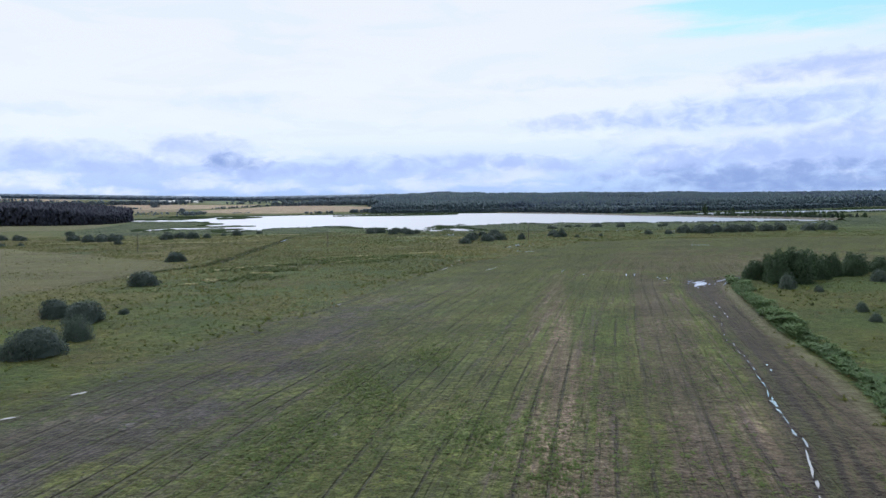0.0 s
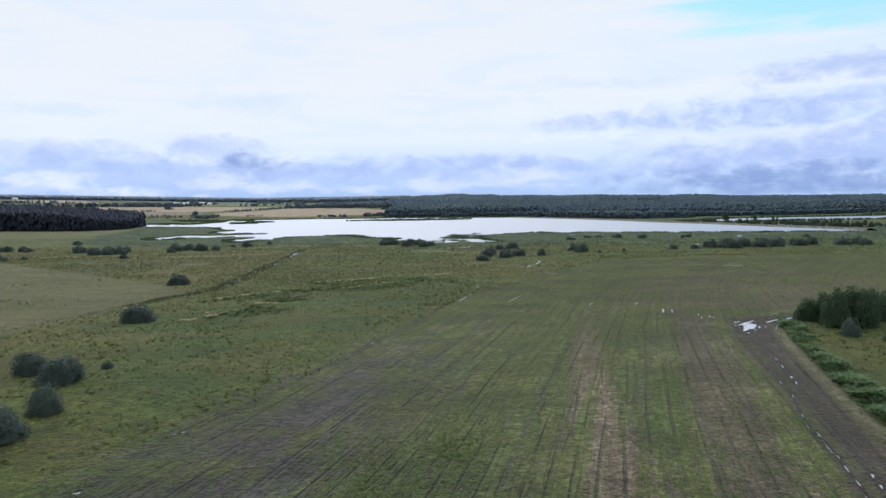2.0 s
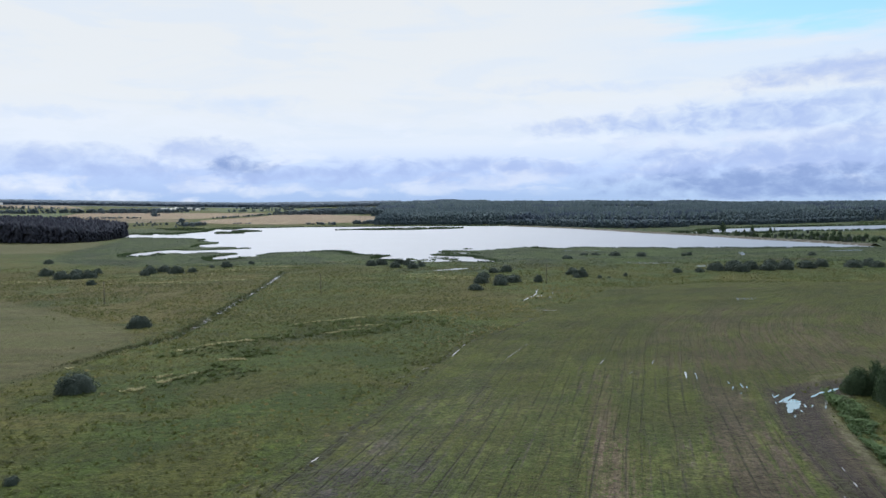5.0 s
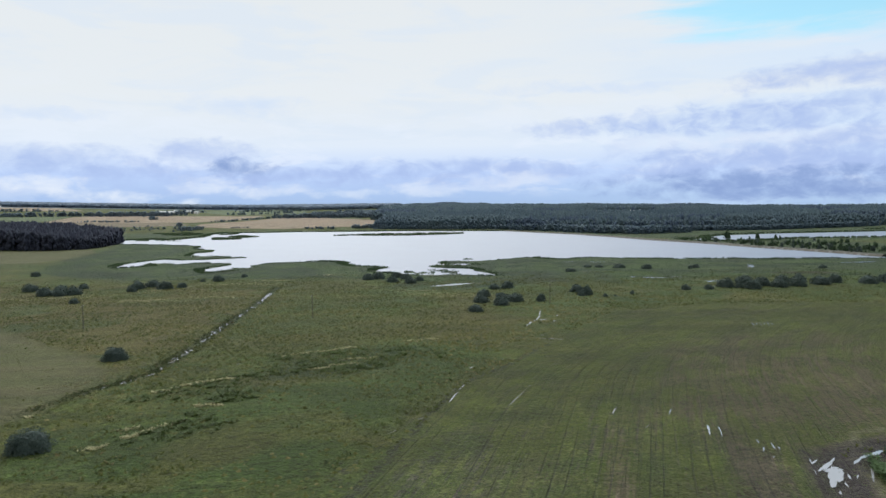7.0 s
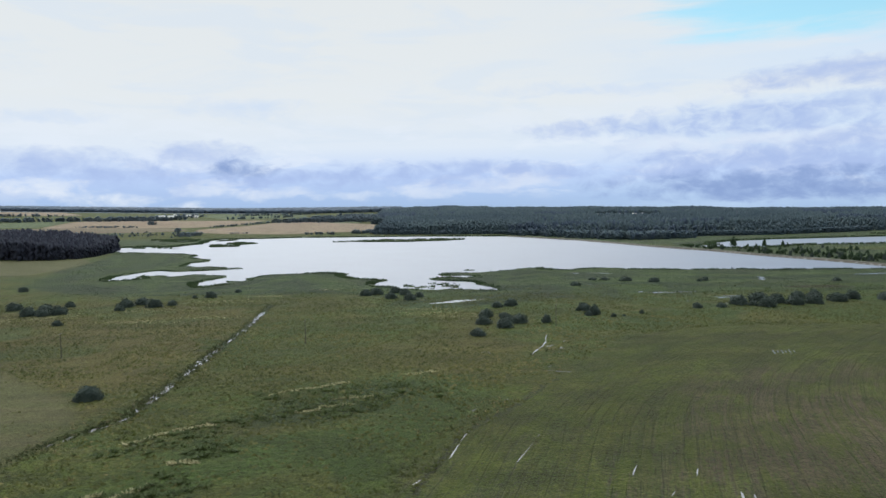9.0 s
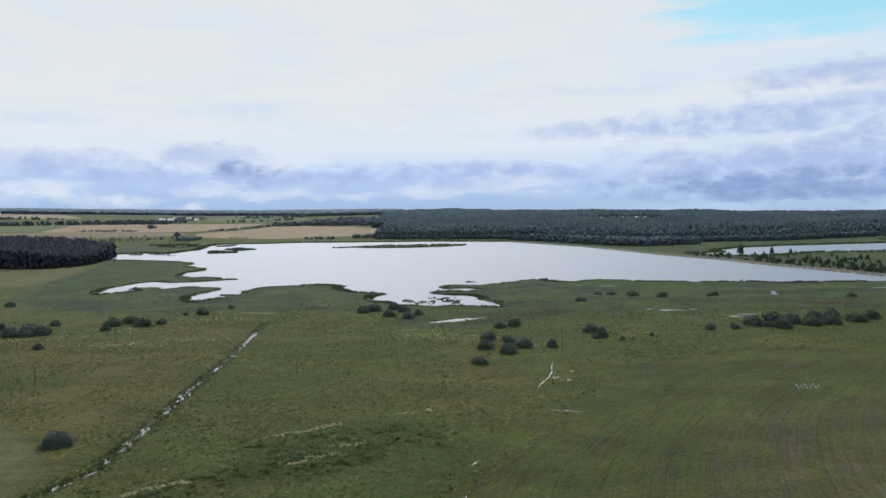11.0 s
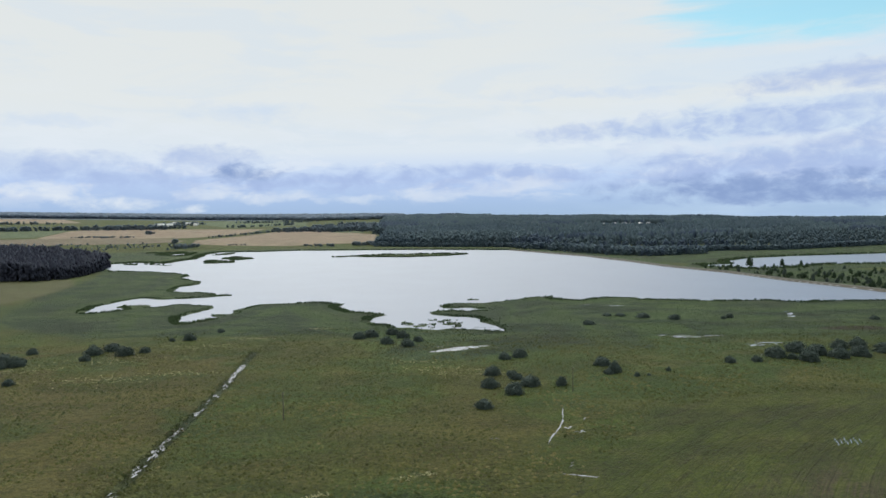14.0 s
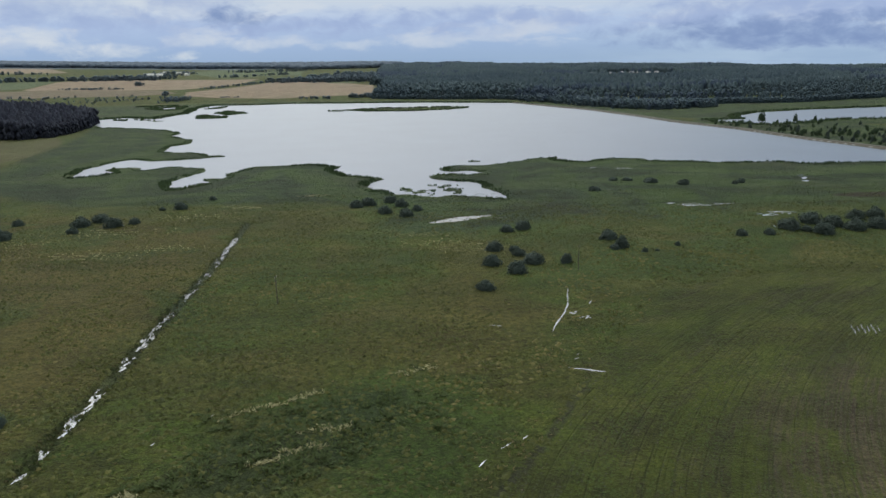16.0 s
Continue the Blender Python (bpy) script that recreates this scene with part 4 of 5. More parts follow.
WEST_BUSHES = [(-134, 490, 8, 5), (-125, 514, 4.7, 3), (-168, 454, 10, 6), (-163, 463, 8.7, 5.4), (-152, 452, 10, 6), (-145, 458, 6, 4), (-165, 440, 5.9, 3.8), (-143, 488, 4, 2.5),
               (-200, 458, 6.4, 4), (-172, 394, 5.6, 3.6), (-224, 448, 9.4, 5.6), (-274, 540, 7, 4.5), (-204, 426, 10, 6), (-202, 438, 10, 6), (-191, 430, 10, 6), (-196, 425, 8, 5), (-240, 395, 5, 5),
               (-234, 392, 5, 2.6), (-226, 396, 4, 2.5), (-282, 470, 8, 5), (-290, 476, 7, 4), (-270, 466, 6, 5), (-264, 462, 7, 4)]
for group in (MEADOW_BUSHES, EAST_BUSHES, WEST_BUSHES):
    for i, (x, y, wide, tall) in enumerate(group):
        plant(far_bush[i % 4], x, y, wide * 1.05, tall * 0.85, "tiny dark bush in the grass" if wide < 3 else "")

dam_tree = [tree_kind(s, 420, 0.13, M_ALDER if s % 2 else M_WILLOW, "narrow dark green tree on the strip behind the dam", slim) for s, slim in ((31, 0.17), (32, 0.22), (33, 0.28))]
r = np.random.default_rng(5)
for i in range(280):
    y = r.uniform(655, 885)
    x = np.interp(y, [656, 683, 741, 827, 917], [337, 330, 311, 294, 261]) + 16 + r.random() ** 1.3 * (60 + (y - 655) * 0.4)
    if in_lake(np.array([x]), np.array([y]))[0] > -4 or (y > 800 and r.random() < 0.55):
        continue
    tall = 1.8 + 5.0 * r.random() ** 1.5
    copy_thing(dam_tree[i % 3], pose(x, y, ground_z(x, y) - 0.1, 0, 0, r.uniform(0, 360)) @ Matrix.Diagonal((tall * 1.5, tall * 1.5, tall, 1)))
for x, y, tall, wide in [(343, 890, 15, 1.0), (378, 888, 11, 0.8), (318, 880, 6, 1.5), (300, 890, 5, 1.8), (322, 872, 6, 1.8), (408, 905, 7, 1.0), (355, 880, 5, 1.3)]:
    tagged(copy_thing(dam_tree[2], pose(x, y, -0.1, 0, 0, x) @ Matrix.Diagonal((tall * wide, tall * wide, tall, 1))), "tall broad tree standing at the water's edge")
for k in (*near_bush, *pale_bush, *far_bush, *alder, *dam_tree):
    drop_kind(k)


# ---- woods ----
def strew(shapes, x, y, z, wide, tall, r, tone=None):
    """All copies of the shapes at the places, as one set of verts, faces, tones."""
    n = len(x)
    which, turn = r.integers(0, len(shapes), n), r.uniform(0, 2 * math.pi, n)
    tone = r.random(n) if tone is None else tone
    sets = []
    for k, (v, f) in enumerate(shapes):
        s = which == k
        if not s.any():
            continue
        c, q = np.cos(turn[s])[:, None], np.sin(turn[s])[:, None]
        vx, vy = v[None, :, 0] * wide[s][:, None], v[None, :, 1] * wide[s][:, None]
        vz = v[None, :, 2] * tall[s][:, None]
        V = np.stack([x[s][:, None] + vx * c - vy * q, y[s][:, None] + vx * q + vy * c, z[s][:, None] + vz], 2).reshape(-1, 3)
        F = (f[None] + (np.arange(s.sum()) * len(v))[:, None, None]).reshape(-1, f.shape[1])
        sets.append((V, F, np.repeat(tone[s], len(v))))
    return joined(*sets)


def mass(name, label, category, mat, shapes, x, y, wide, tall, r, sink=0.0, tone=None, z=None, smooth=False):
    z = height(x, y) - sink if z is None else z
    v, f, t = strew(shapes, x, y, z, wide, tall, r, tone)
    return tagged(new(name, mesh_of(name, v, f, mat, t, smooth)), label, category, kind="stuff")


def far_shapes(r, count):
    """The simplest crowns, for the distance."""
    out = []
    for _ in range(count):
        v, f = [], []
        for z, k in ((0.1, 0.32), (0.5, 0.46), (0.85, 0.30), (1.0, 0.06)):
            for j in range(5):
                a, q = 2 * math.pi * (j + r.uniform(-0.25, 0.25)) / 5, k * r.uniform(0.75, 1.2)
                v.append((q * math.cos(a), q * math.sin(a), z + r.uniform(-0.06, 0.06)))
        for i in range(3):
            for j in range(5):
                f.append((i * 5 + j, i * 5 + (j + 1) % 5, (i + 1) * 5 + (j + 1) % 5, (i + 1) * 5 + j))
        out.append((np.array(v), np.array(f)))
    return out


def clump_shapes(r, count, blobs=9, slim=1.0):
    """Crowns of a few rounded clumps of leaves, one metre high."""
    tip = np.array([(1, 0, 0), (0, 1, 0), (-1, 0, 0), (0, -1, 0), (0, 0, 1), (0, 0, -1)], float)
    tri = np.array([(0, 1, 4), (1, 2, 4), (2, 3, 4), (3, 0, 4), (1, 0, 5), (2, 1, 5), (3, 2, 5), (0, 3, 5)])
    out = []
    for _ in range(count):
        v, f = [], []
        for k in range(blobs):
            z = 0.03 + 0.86 * (k + r.uniform(0, 1)) / blobs
            a, q = r.uniform(0, 2 * math.pi), 0.30 * slim * math.sin(math.pi * min(z * 0.72 + 0.26, 1)) ** 0.6 * r.uniform(0.3, 1.0)
            size = np.array([0.20 * slim, 0.20 * slim, 0.17]) * r.uniform(0.7, 1.25)
            f.append(tri + 6 * k)
            v.append((tip + r.normal(size=(6, 3)) * 0.16) * size + np.array([q * math.cos(a), q * math.sin(a), z]))
        out.append((np.concatenate(v), np.concatenate(f)))
    return out


clumps = clump_shapes(np.random.default_rng(17), 12)
simple_shapes = far_shapes(np.random.default_rng(12), 10)

EDGE = [(-175, 1975), (-135, 1560), (0, 1492), (123, 1450), (190, 1340), (300, 1230), (359, 1200), (452, 1215), (534, 1205), (654, 1262), (733, 1290), (1200, 1370), (2600, 1700)]


def build_forest():
    r = np.random.default_rng(3)
    y = np.sqrt(r.random(60000)) * 2000 + 1150
    x = (r.random(60000) * 0.95 - 0.12) * y
    a, far, top, start = ridge(x, y)
    edge = np.interp(x, [p[0] for p in EDGE], [p[1] for p in EDGE])
    keep = (y > edge) & (y < far + 120) & (x > -180 - (y - 1970) * 0.05) & ((y > 1970) | (x > -140))
    glade = (np.hypot((x - 505) / 130, (y - 2080) / 130) < 1) | (np.hypot((x - 820) / 160, (y - 1700) / 25) < 1)
    keep &= ~glade | (r.random(len(x)) < 0.07)
    keep &= r.random(len(x)) < np.interp(y - edge, [0, 60, 1200], [1.0, 0.8, 0.45])
    x, y = x[keep], y[keep]
    stand = waves(x, y, 140, 2)
    tall = (15 + 9 * stand) * r.uniform(0.88, 1.08, len(x))
    tall *= np.where(x > 190, 0.8, 1.0)
    wide = tall * r.uniform(0.42, 0.70, len(x)) * np.interp(y, [1200, 2800], [1.0, 1.8])
    depth = y - np.interp(x, [p[0] for p in EDGE], [p[1] for p in EDGE])
    tone = np.clip(stand * 1.5 - 0.30 + r.random(len(x)) * 0.22, 0, 1)
    for near, shapes in ((depth < 260, clumps), (depth >= 260, simple_shapes)):
        mass("forest", "dense mixed forest rising to a low ridge beyond the lake", "forest", M_HAZY_FOREST, shapes, x[near], y[near], wide[near], tall[near], r, 0.5, tone[near], smooth=True)


    # low growth that closes the edge of the forest
    k = r.integers(0, len(EDGE) - 1, 2600)
    f, e = r.random(2600), np.array(EDGE, float)
    p = e[k] + (e[k + 1] - e[k]) * f[:, None] + np.stack([r.normal(size=2600) * 4, r.uniform(-6, 16, 2600)], 1)
    p = p[(p[:, 0] < 1300) & (p[:, 1] < 1600)]
    h = r.uniform(4, 10, len(p))
    mass("forest_edge", "low dark bushes along the foot of the forest", "bushes", M_HAZY_FOREST, clumps, p[:, 0], p[:, 1], h * 1.3, h, r, 0.6, np.clip(r.normal(size=len(p)) * 0.15 + 0.3, 0, 1), smooth=True)


build_forest()


def build_wood():
    r = np.random.default_rng(4)
    x, y = r.uniform(-1200, -410, 22000), r.uniform(860, 1250, 22000)
    d = away(x, y, WOOD, True)
    keep = (d > 0) & (r.random(22000) < np.interp(d, [0, 25, 80], [1, 0.6, 0.32]))
    x, y, d = x[keep], y[keep], d[keep]
    tall = np.interp(x, [-560, -500, -450, -414], [28, 25, 22, 13]) * r.uniform(0.86, 1.06, len(x))
    front = d < 16
    for some, shapes, wide in ((front, clumps, 0.40), (~front, simple_shapes, 0.42)):
        mass("wood", "dark mixed wood at the lake's west end", "wood", M_HAZY_SPRUCE, shapes, x[some], y[some], tall[some] * wide * r.uniform(0.8, 1.2, some.sum()) + 1.5, tall[some] * (0.9 if wide == 0.3 else 1.0), r, 0.5, smooth=True)


build_wood()


def build_far_woods():
    r = np.random.default_rng(6)
    # wooded hills on the horizon
    n = 11000
    y = r.uniform(3300, 4640, n)
    x = r.uniform(-0.95, 0.02, n) * y
    a, far, top, start = ridge(x, y)
    keep = (y < far + 60) & (y > far - 700 * waves(x, y, 600, 2) - 450)
    x, y = x[keep], y[keep]
    tall = r.uniform(17, 22, len(x))
    mass("hill_woods", "dark wooded hills along the horizon", "forest", M_HAZY_HILL, simple_shapes, x, y, tall * 2.6, tall, r, 0.5, smooth=True)
    # copses and hedgerows between the fields
    strips = [((-1600, 2240), (-1271, 2254), 40, 160, 16), ((-1270, 2254), (-1116, 2340), 14, 60, 17), ((-1116, 2345), (-900, 2450), 90, 240, 17), ((-938, 1927), (-803, 1921), 24, 90, 6), ((-831, 2080), (-815, 2082), 16, 14, 14),
              ((-564, 1590), (-523, 1605), 30, 70, 9), ((-614, 1714), (-604, 1716), 8, 8, 16), ((-293, 1591), (-224, 1573), 10, 34, 8), ((-186, 1598), (-138, 1598), 14, 40, 10), ((-590, 1905), (-455, 2335), 20, 90, 8), ((-663, 1597), (-560, 1660), 10, 34, 6),
              ((-492, 2215), (-300, 2170), 60, 160, 16), ((-395, 2260), (-187, 2200), 110, 260, 18), ((-300, 2500), (-200, 2300), 160, 300, 18), ((-760, 2570), (-560, 2760), 16, 60, 12), ((-1040, 2700), (-960, 2720), 60, 50, 12), ((-1100, 2950), (-950, 2900), 60, 80, 13),
              ((-470, 1640), (-430, 1640), 8, 16, 5), ((-900, 1672), (-640, 1610), 60, 60, 6), ((-800, 1560), (-640, 1600), 60, 26, 5), ((-1100, 1640), (-900, 1660), 20, 40, 7), ((-2000, 2700), (-1500, 2800), 60, 150, 14), ((-900, 3150), (-560, 3100), 50, 90, 14)]
    for (ax, ay), (bx, by), spread, count, tall in strips:
        count, tall = count * 3 // 4, tall * 0.85
        k = r.random(count)
        x, y = ax + (bx - ax) * k + r.normal(size=count) * spread * 0.3, ay + (by - ay) * k + r.normal(size=count) * spread * 0.5
        h = tall * r.uniform(0.6, 1.15, count)
        mass("copse", "dark copse or hedgerow between far fields", "copse", M_HAZY_COPSE, clumps, x, y, h * 1.1 + 1.5, h, r, 0.4, smooth=True)
    # lighter scrub behind the far end of the dam
    k = r.random(900)
    x = np.interp(k, [0, 0.35, 0.7, 1], [128, 205, 262, 345]) + r.uniform(2, 60, 900)
    y = np.interp(k, [0, 0.35, 0.7, 1], [1385, 1225, 1110, 1135]) + r.uniform(0, 70, 900)
    h = r.uniform(5, 13, 900)
    mass("scrub", "light green scrub and young birches behind the dam", "scrub", M_HAZY_FOREST, clumps, x, y, h * 0.95 + 1, h, r, 0.3, smooth=True)


build_far_woods()

# ---- grass, reeds, weeds ----
def tuft_shapes(r, count, blades, lean, width):
    """Tufts one metre high made of bent blades."""
    out = []
    for _ in range(count):
        v, f = [], []
        for b in range(blades):
            a = r.uniform(0, 2 * math.pi)
            c, s = math.cos(a), math.sin(a)
            ox, oy = r.uniform(-0.35, 0.35), r.uniform(-0.35, 0.35)
            l, h, w2 = lean * r.uniform(0.4, 1.2), r.uniform(0.55, 1.0), width * r.uniform(0.6, 1.2)
            i = len(v)
            v += [(ox - s * w2, oy + c * w2, -0.05), (ox + s * w2, oy - c * w2, -0.05), (ox + c * l + s * w2 * 0.45, oy + s * l - c * w2 * 0.45, h), (ox + c * l - s * w2 * 0.45, oy + s * l + c * w2 * 0.45, h * 0.96)]
            f.append((i, i + 1, i + 2, i + 3))
        out.append((np.array(v), np.array(f)))
    return out


def spread(r, x0, x1, y0, y1, n):
    return r.uniform(x0, x1, n), r.uniform(y0, y1, n)


def tussock_shapes(r, count):
    """Low uneven hummocks of grass."""
    out = []
    for _ in range(count):
        v = [(r.uniform(-0.15, 0.15), r.uniform(-0.15, 0.15), 1.0)]
        for j in range(6):
            a = 2 * math.pi * (j + r.uniform(-0.3, 0.3)) / 6
            k = r.uniform(0.35, 0.6)
            v.append((k * math.cos(a), k * math.sin(a), -0.1))
        f = [(0, 1 + j, 1 + (j + 1) % 6) for j in range(6)]
        out.append((np.array(v), np.array(f)))
    return out


hummocks = tussock_shapes(np.random.default_rng(4), 12)
grass_shapes = tuft_shapes(np.random.default_rng(1), 10, 4, 1.0, 0.20)
reed_shapes = tuft_shapes(np.random.default_rng(2), 10, 6, 0.18, 0.12)
leaf_shapes = tuft_shapes(np.random.default_rng(3), 10, 5, 1.5, 0.30)


def build_ground_cover():
    r = np.random.default_rng(21)
    # weeds of the field, in drills
    x, y = spread(r, -46, 135, 48, 310, 190000)
    row = x - swing(y)
    drill = waves(row * 6, y * 0.12, 6.0, 2) * 0.6 + waves(x, y, 14, 2) * 0.5
    straw, soil, brown = zones(x, y)
    keep = (away(x, y, FIELD, True) > 1) & (drill > 0.50 + 0.10 * straw + 0.12 * soil) & (r.random(len(x)) < np.interp(y, [50, 120, 300], [1, 0.55, 0.22]) * (1 - 0.6 * soil - 0.5 * straw - 0.4 * brown))
    keep &= away(x, y, RUT_EAST, False) > 2.2
    x, y, d, soil = x[keep], y[keep], drill[keep], soil[keep]
    size = r.uniform(0.05, 0.13, len(x)) * np.interp(d, [0.50, 0.75], [0.8, 1.3])
    tone = np.clip(waves(x, y, 9, 2) * 0.9 - 0.1 - 0.25 * soil - np.interp(y, [90, 220], [0, 0.25]) + r.normal(size=len(x)) * 0.12, 0, 1)
    mass("field_weeds", "low green weeds growing along the drills of the field", "weeds", M_WEED, leaf_shapes, x, y, size * 1.7, size * 0.8, r, 0, tone)
    # clods and turned sods
    x, y = spread(r, -46, 140, 48, 310, 150000)
    row = x - swing(y)
    keep = (away(x, y, FIELD, True) > 0) & (waves(row * 5, y * 0.2, 5.0, 2) > 0.48) & (r.random(len(x)) < np.interp(y, [50, 150, 300], [1, 0.6, 0.3]))
    keep &= (np.abs(beside(x, y, RUT_WEST[1:])) > 0.6) | (y > 185)
    x, y = x[keep], y[keep]
    straw, soil, brown = zones(x, y)
    size = r.uniform(0.12, 0.34, len(x)) * np.interp(y, [60, 300], [0.8, 1.6])
    mass("field_clods", "turned sods and clods in rows across the field", "clods", M_CLOD, hummocks, x, y, size, size * r.uniform(0.16, 0.34, len(x)), r, 0, np.clip(0.55 - 0.5 * soil + 0.4 * straw + r.normal(size=len(x)) * 0.14, 0, 1))
    # lush patches in the field
    px, py = np.array([-6, -9, -12, 3, -1, 8]), np.array([80, 88, 68, 70, 101, 62])
    k = r.integers(0, 6, 1500)
    x, y = px[k] + r.normal(size=1500) * 1.8, py[k] + r.normal(size=1500) * 4.5
    size = r.uniform(0.1, 0.22, 1500)
    mass("field_weeds", "bright green clumps of taller weeds", "weeds", M_WEED, leaf_shapes, x, y, size * 1.3, size, r)
    # meadow grass
    x, y = spread(r, -280, 260, 60, 520, 130000)
    near = np.hypot(x, y)
    keep = (away(x, y, FIELD, True) < 0.5) & ((away(x, y, HAY, True) < 0) | (r.random(len(x)) < 0.3)) & (away(x, y, DITCH, False) > 1.6) & (waves(x, y, 14, 3) > 0.40) & (r.random(len(x)) < np.interp(near, [100, 300, 500], [0.4, 0.6, 0.5]))
    keep &= ~((x > 40) & (y < 150) & (x < 0.33 * y + 12))
    x, y = x[keep], y[keep]
    size = r.uniform(0.15, 0.45, len(x)) * np.interp(waves(x, y, 25, 2), [0.3, 0.7], [0.7, 1.25])
    mass("meadow_grass", "olive green and straw tufts of meadow grass", "grass", M_GRASS, grass_shapes, x, y, size * 1.6, size, r, 0, np.clip(waves(x, y, 30, 3) * 1.6 - 0.35 + r.normal(size=len(x)) * 0.2, 0, 1))
    # hummocky ground
    x, y = spread(r, -260, 210, 90, 480, 160000)
    keep = (away(x, y, FIELD, True) < 1) & (away(x, y, HAY, True) < -1) & (away(x, y, DITCH, False) > 1.5) & (waves(x, y, 12, 2) > 0.36) & (r.random(len(x)) < np.interp(y, [120, 200, 270, 480], [0.16, 0.34, 0.50, 0.25]))
    keep &= ~((x > 30) & (y < 200))
    x, y = x[keep], y[keep]
    size = r.uniform(0.5, 1.5, len(x)) * np.interp(y, [100, 260], [0.55, 1.0])
    mass("grass_hummocks", "hummocks of coarse grass in the wet meadow", "grass", M_TUSSOCK, hummocks, x, y, size * 1.1, size * r.uniform(0.20, 0.40, len(x)), r, 0, np.clip(waves(x, y, 35, 3) * 1.5 - 0.4 + r.normal(size=len(x)) * 0.22, 0, 1))
    # dark sedge tussocks
    x, y = spread(r, -240, 240, 110, 500, 900)
    keep = (away(x, y, FIELD, True) < -2) & (away(x, y, HAY, True) < -3) & (waves(x, y, 20, 2) > 0.52)
    x, y = x[keep], y[keep]
    size = r.uniform(0.4, 0.9, len(x))
    mass("sedge_tussocks", "small dark sedge tussocks in the meadow", "grass", M_SEDGE, grass_shapes, x, y, size * 1.5, size, r)
    # rank sedge in the wet hollow
    x, y = spread(r, -52, -4, 236, 282, 2600)
    keep = (away(x, y, HOLLOW, True) > 2 * waves(x, y, 6, 2)) & (waves(x, y, 5, 2) > 0.42)
    x, y = x[keep], y[keep]
    size = r.uniform(0.3, 0.7, len(x))
    mass("sedge_tussocks", "rank dark sedge in a wet hollow of the meadow", "grass", M_CLUMP, grass_shapes, x, y, size * 1.4, size, r)
    xs, ys = [], []
    for (ax, ay), (bx, by), n, wide in [((-53, 223.5), (-43.5, 226), 42, 7.0), ((-42, 252), (-14, 254), 90, 8.0), ((-17, 271), (2, 270), 50, 8.0), ((-56, 201), (-46, 204), 36, 6.0), ((-60, 192), (-48, 206), 46, 7.0), ((-46, 264), (-22, 274), 60, 7.0), ((-70, 222), (-50, 238), 60, 8.0), ((-62, 236), (-44, 246), 40, 7.0)]:
        k = r.random(n)
        xs.append(ax + (bx - ax) * k + r.normal(size=n) * wide * 0.5), ys.append(ay + (by - ay) * k + r.normal(size=n) * wide * 0.5)
    x, y = np.repeat(np.concatenate(xs), 3), np.repeat(np.concatenate(ys), 3)
    x, y = x + r.normal(size=len(x)) * 0.35, y + r.normal(size=len(y)) * 0.35
    size = np.repeat(r.uniform(0.25, 0.75, len(x) // 3), 3) * r.uniform(0.8, 1.2, len(x))
    mass("sedge_tussocks", "scattered dark green nettle clumps in the wet meadow", "grass", M_CLUMP, leaf_shapes, x, y, size * 1.1, size, r, 0, np.clip(r.normal(size=len(x)) * 0.2 + 0.25, 0, 1))
    # pale seed heads
    rows = [((-45, 268), (-27, 279), 150, 0.9), ((-27, 262.5), (-18, 263.5), 90, 0.9), ((-67.5, 228), (-61, 236.5), 100, 0.8), ((-61, 237.5), (-51.5, 241.7), 100, 0.8), ((-60, 195), (-52.5, 206), 130, 0.7), ((-53.7, 217), (-47.5, 217.3), 80, 0.8),
            ((-64, 189), (-61, 191), 40, 0.6), ((-62.4, 200), (-59.8, 201.5), 30, 0.5), ((-30, 254), (-22, 257), 70, 0.9), ((-36, 250), (-28, 252), 60, 0.8), ((-87, 210.5), (-85, 209.7), 16, 0.4), ((-10, 288), (0, 292), 50, 1.2)]
    spots = [(-150, 440, 16), (-185, 420, 16), (-120, 470, 14), (-215, 412, 14), (0, 410, 10), (-10, 425, 8), (10, 400, 8), (20, 405, 7), (-70, 520, 6), (-100, 490, 8), (-140, 400, 14), (-110, 410, 10)]
    xs, ys = [], []
    for (ax, ay), (bx, by), n, wide in rows:
        k = np.round(r.random(n) * 13) / 13 + r.normal(size=n) * 0.025
        bow = np.sin(k * 9.0 + ax) * wide * 0.8
        xs.append(ax + (bx - ax) * k + r.normal(size=n) * wide * 0.5), ys.append(ay + (by - ay) * k + bow + r.normal(size=n) * wide * 0.7)
    for sx, sy, sp in spots:
        n = int(30 + sp * sp * 0.6)
        xs.append(sx + r.normal(size=n) * sp * 0.8), ys.append(sy + np.round(r.normal(size=n)) * sp * 0.3 + r.normal(size=n) * sp * 0.06)
    x, y = np.concatenate(xs), np.concatenate(ys)
    size = r.uniform(0.28, 0.5, len(x))
    mass("seed_heads", "pale cream seed heads and dry stalks in the wet meadow", "grass", M_PALE, grass_shapes, x, y, size * 1.3, size, r)
    # ditch fringe
    k = r.uniform(0, len(DITCH) - 1.001, 2200)
    i = k.astype(int)
    D = np.array(DITCH, float)
    p = D[i] + (D[i + 1] - D[i]) * (k - i)[:, None]
    x, y = p[:, 0] + np.where(r.random(len(k)) < 0.62, -1.5, 1.5) + r.normal(size=len(k)) * 0.9, p[:, 1] + r.normal(size=len(k)) * 0.6
    size = r.uniform(0.25, 0.75, len(k)) * np.interp(y, [200, 260, 330, 390], [0.45, 0.8, 1.0, 0.55])
    mass("ditch_sedge", "dark rank sedge along the wet ditch", "grass", M_SEDGE, grass_shapes, x, y, size * 1.3, size, r, 0, None, np.full(len(x), -0.1))
    # nettles on the bank beside the track
    x, y = spread(r, 36, 100, 50, 196, 90000)
    right = x - np.interp(y, [50, 66, 89, 101, 112, 128, 156, 178], [31, 36.5, 43.8, 46.6, 48.9, 53.2, 61.5, 68.4])
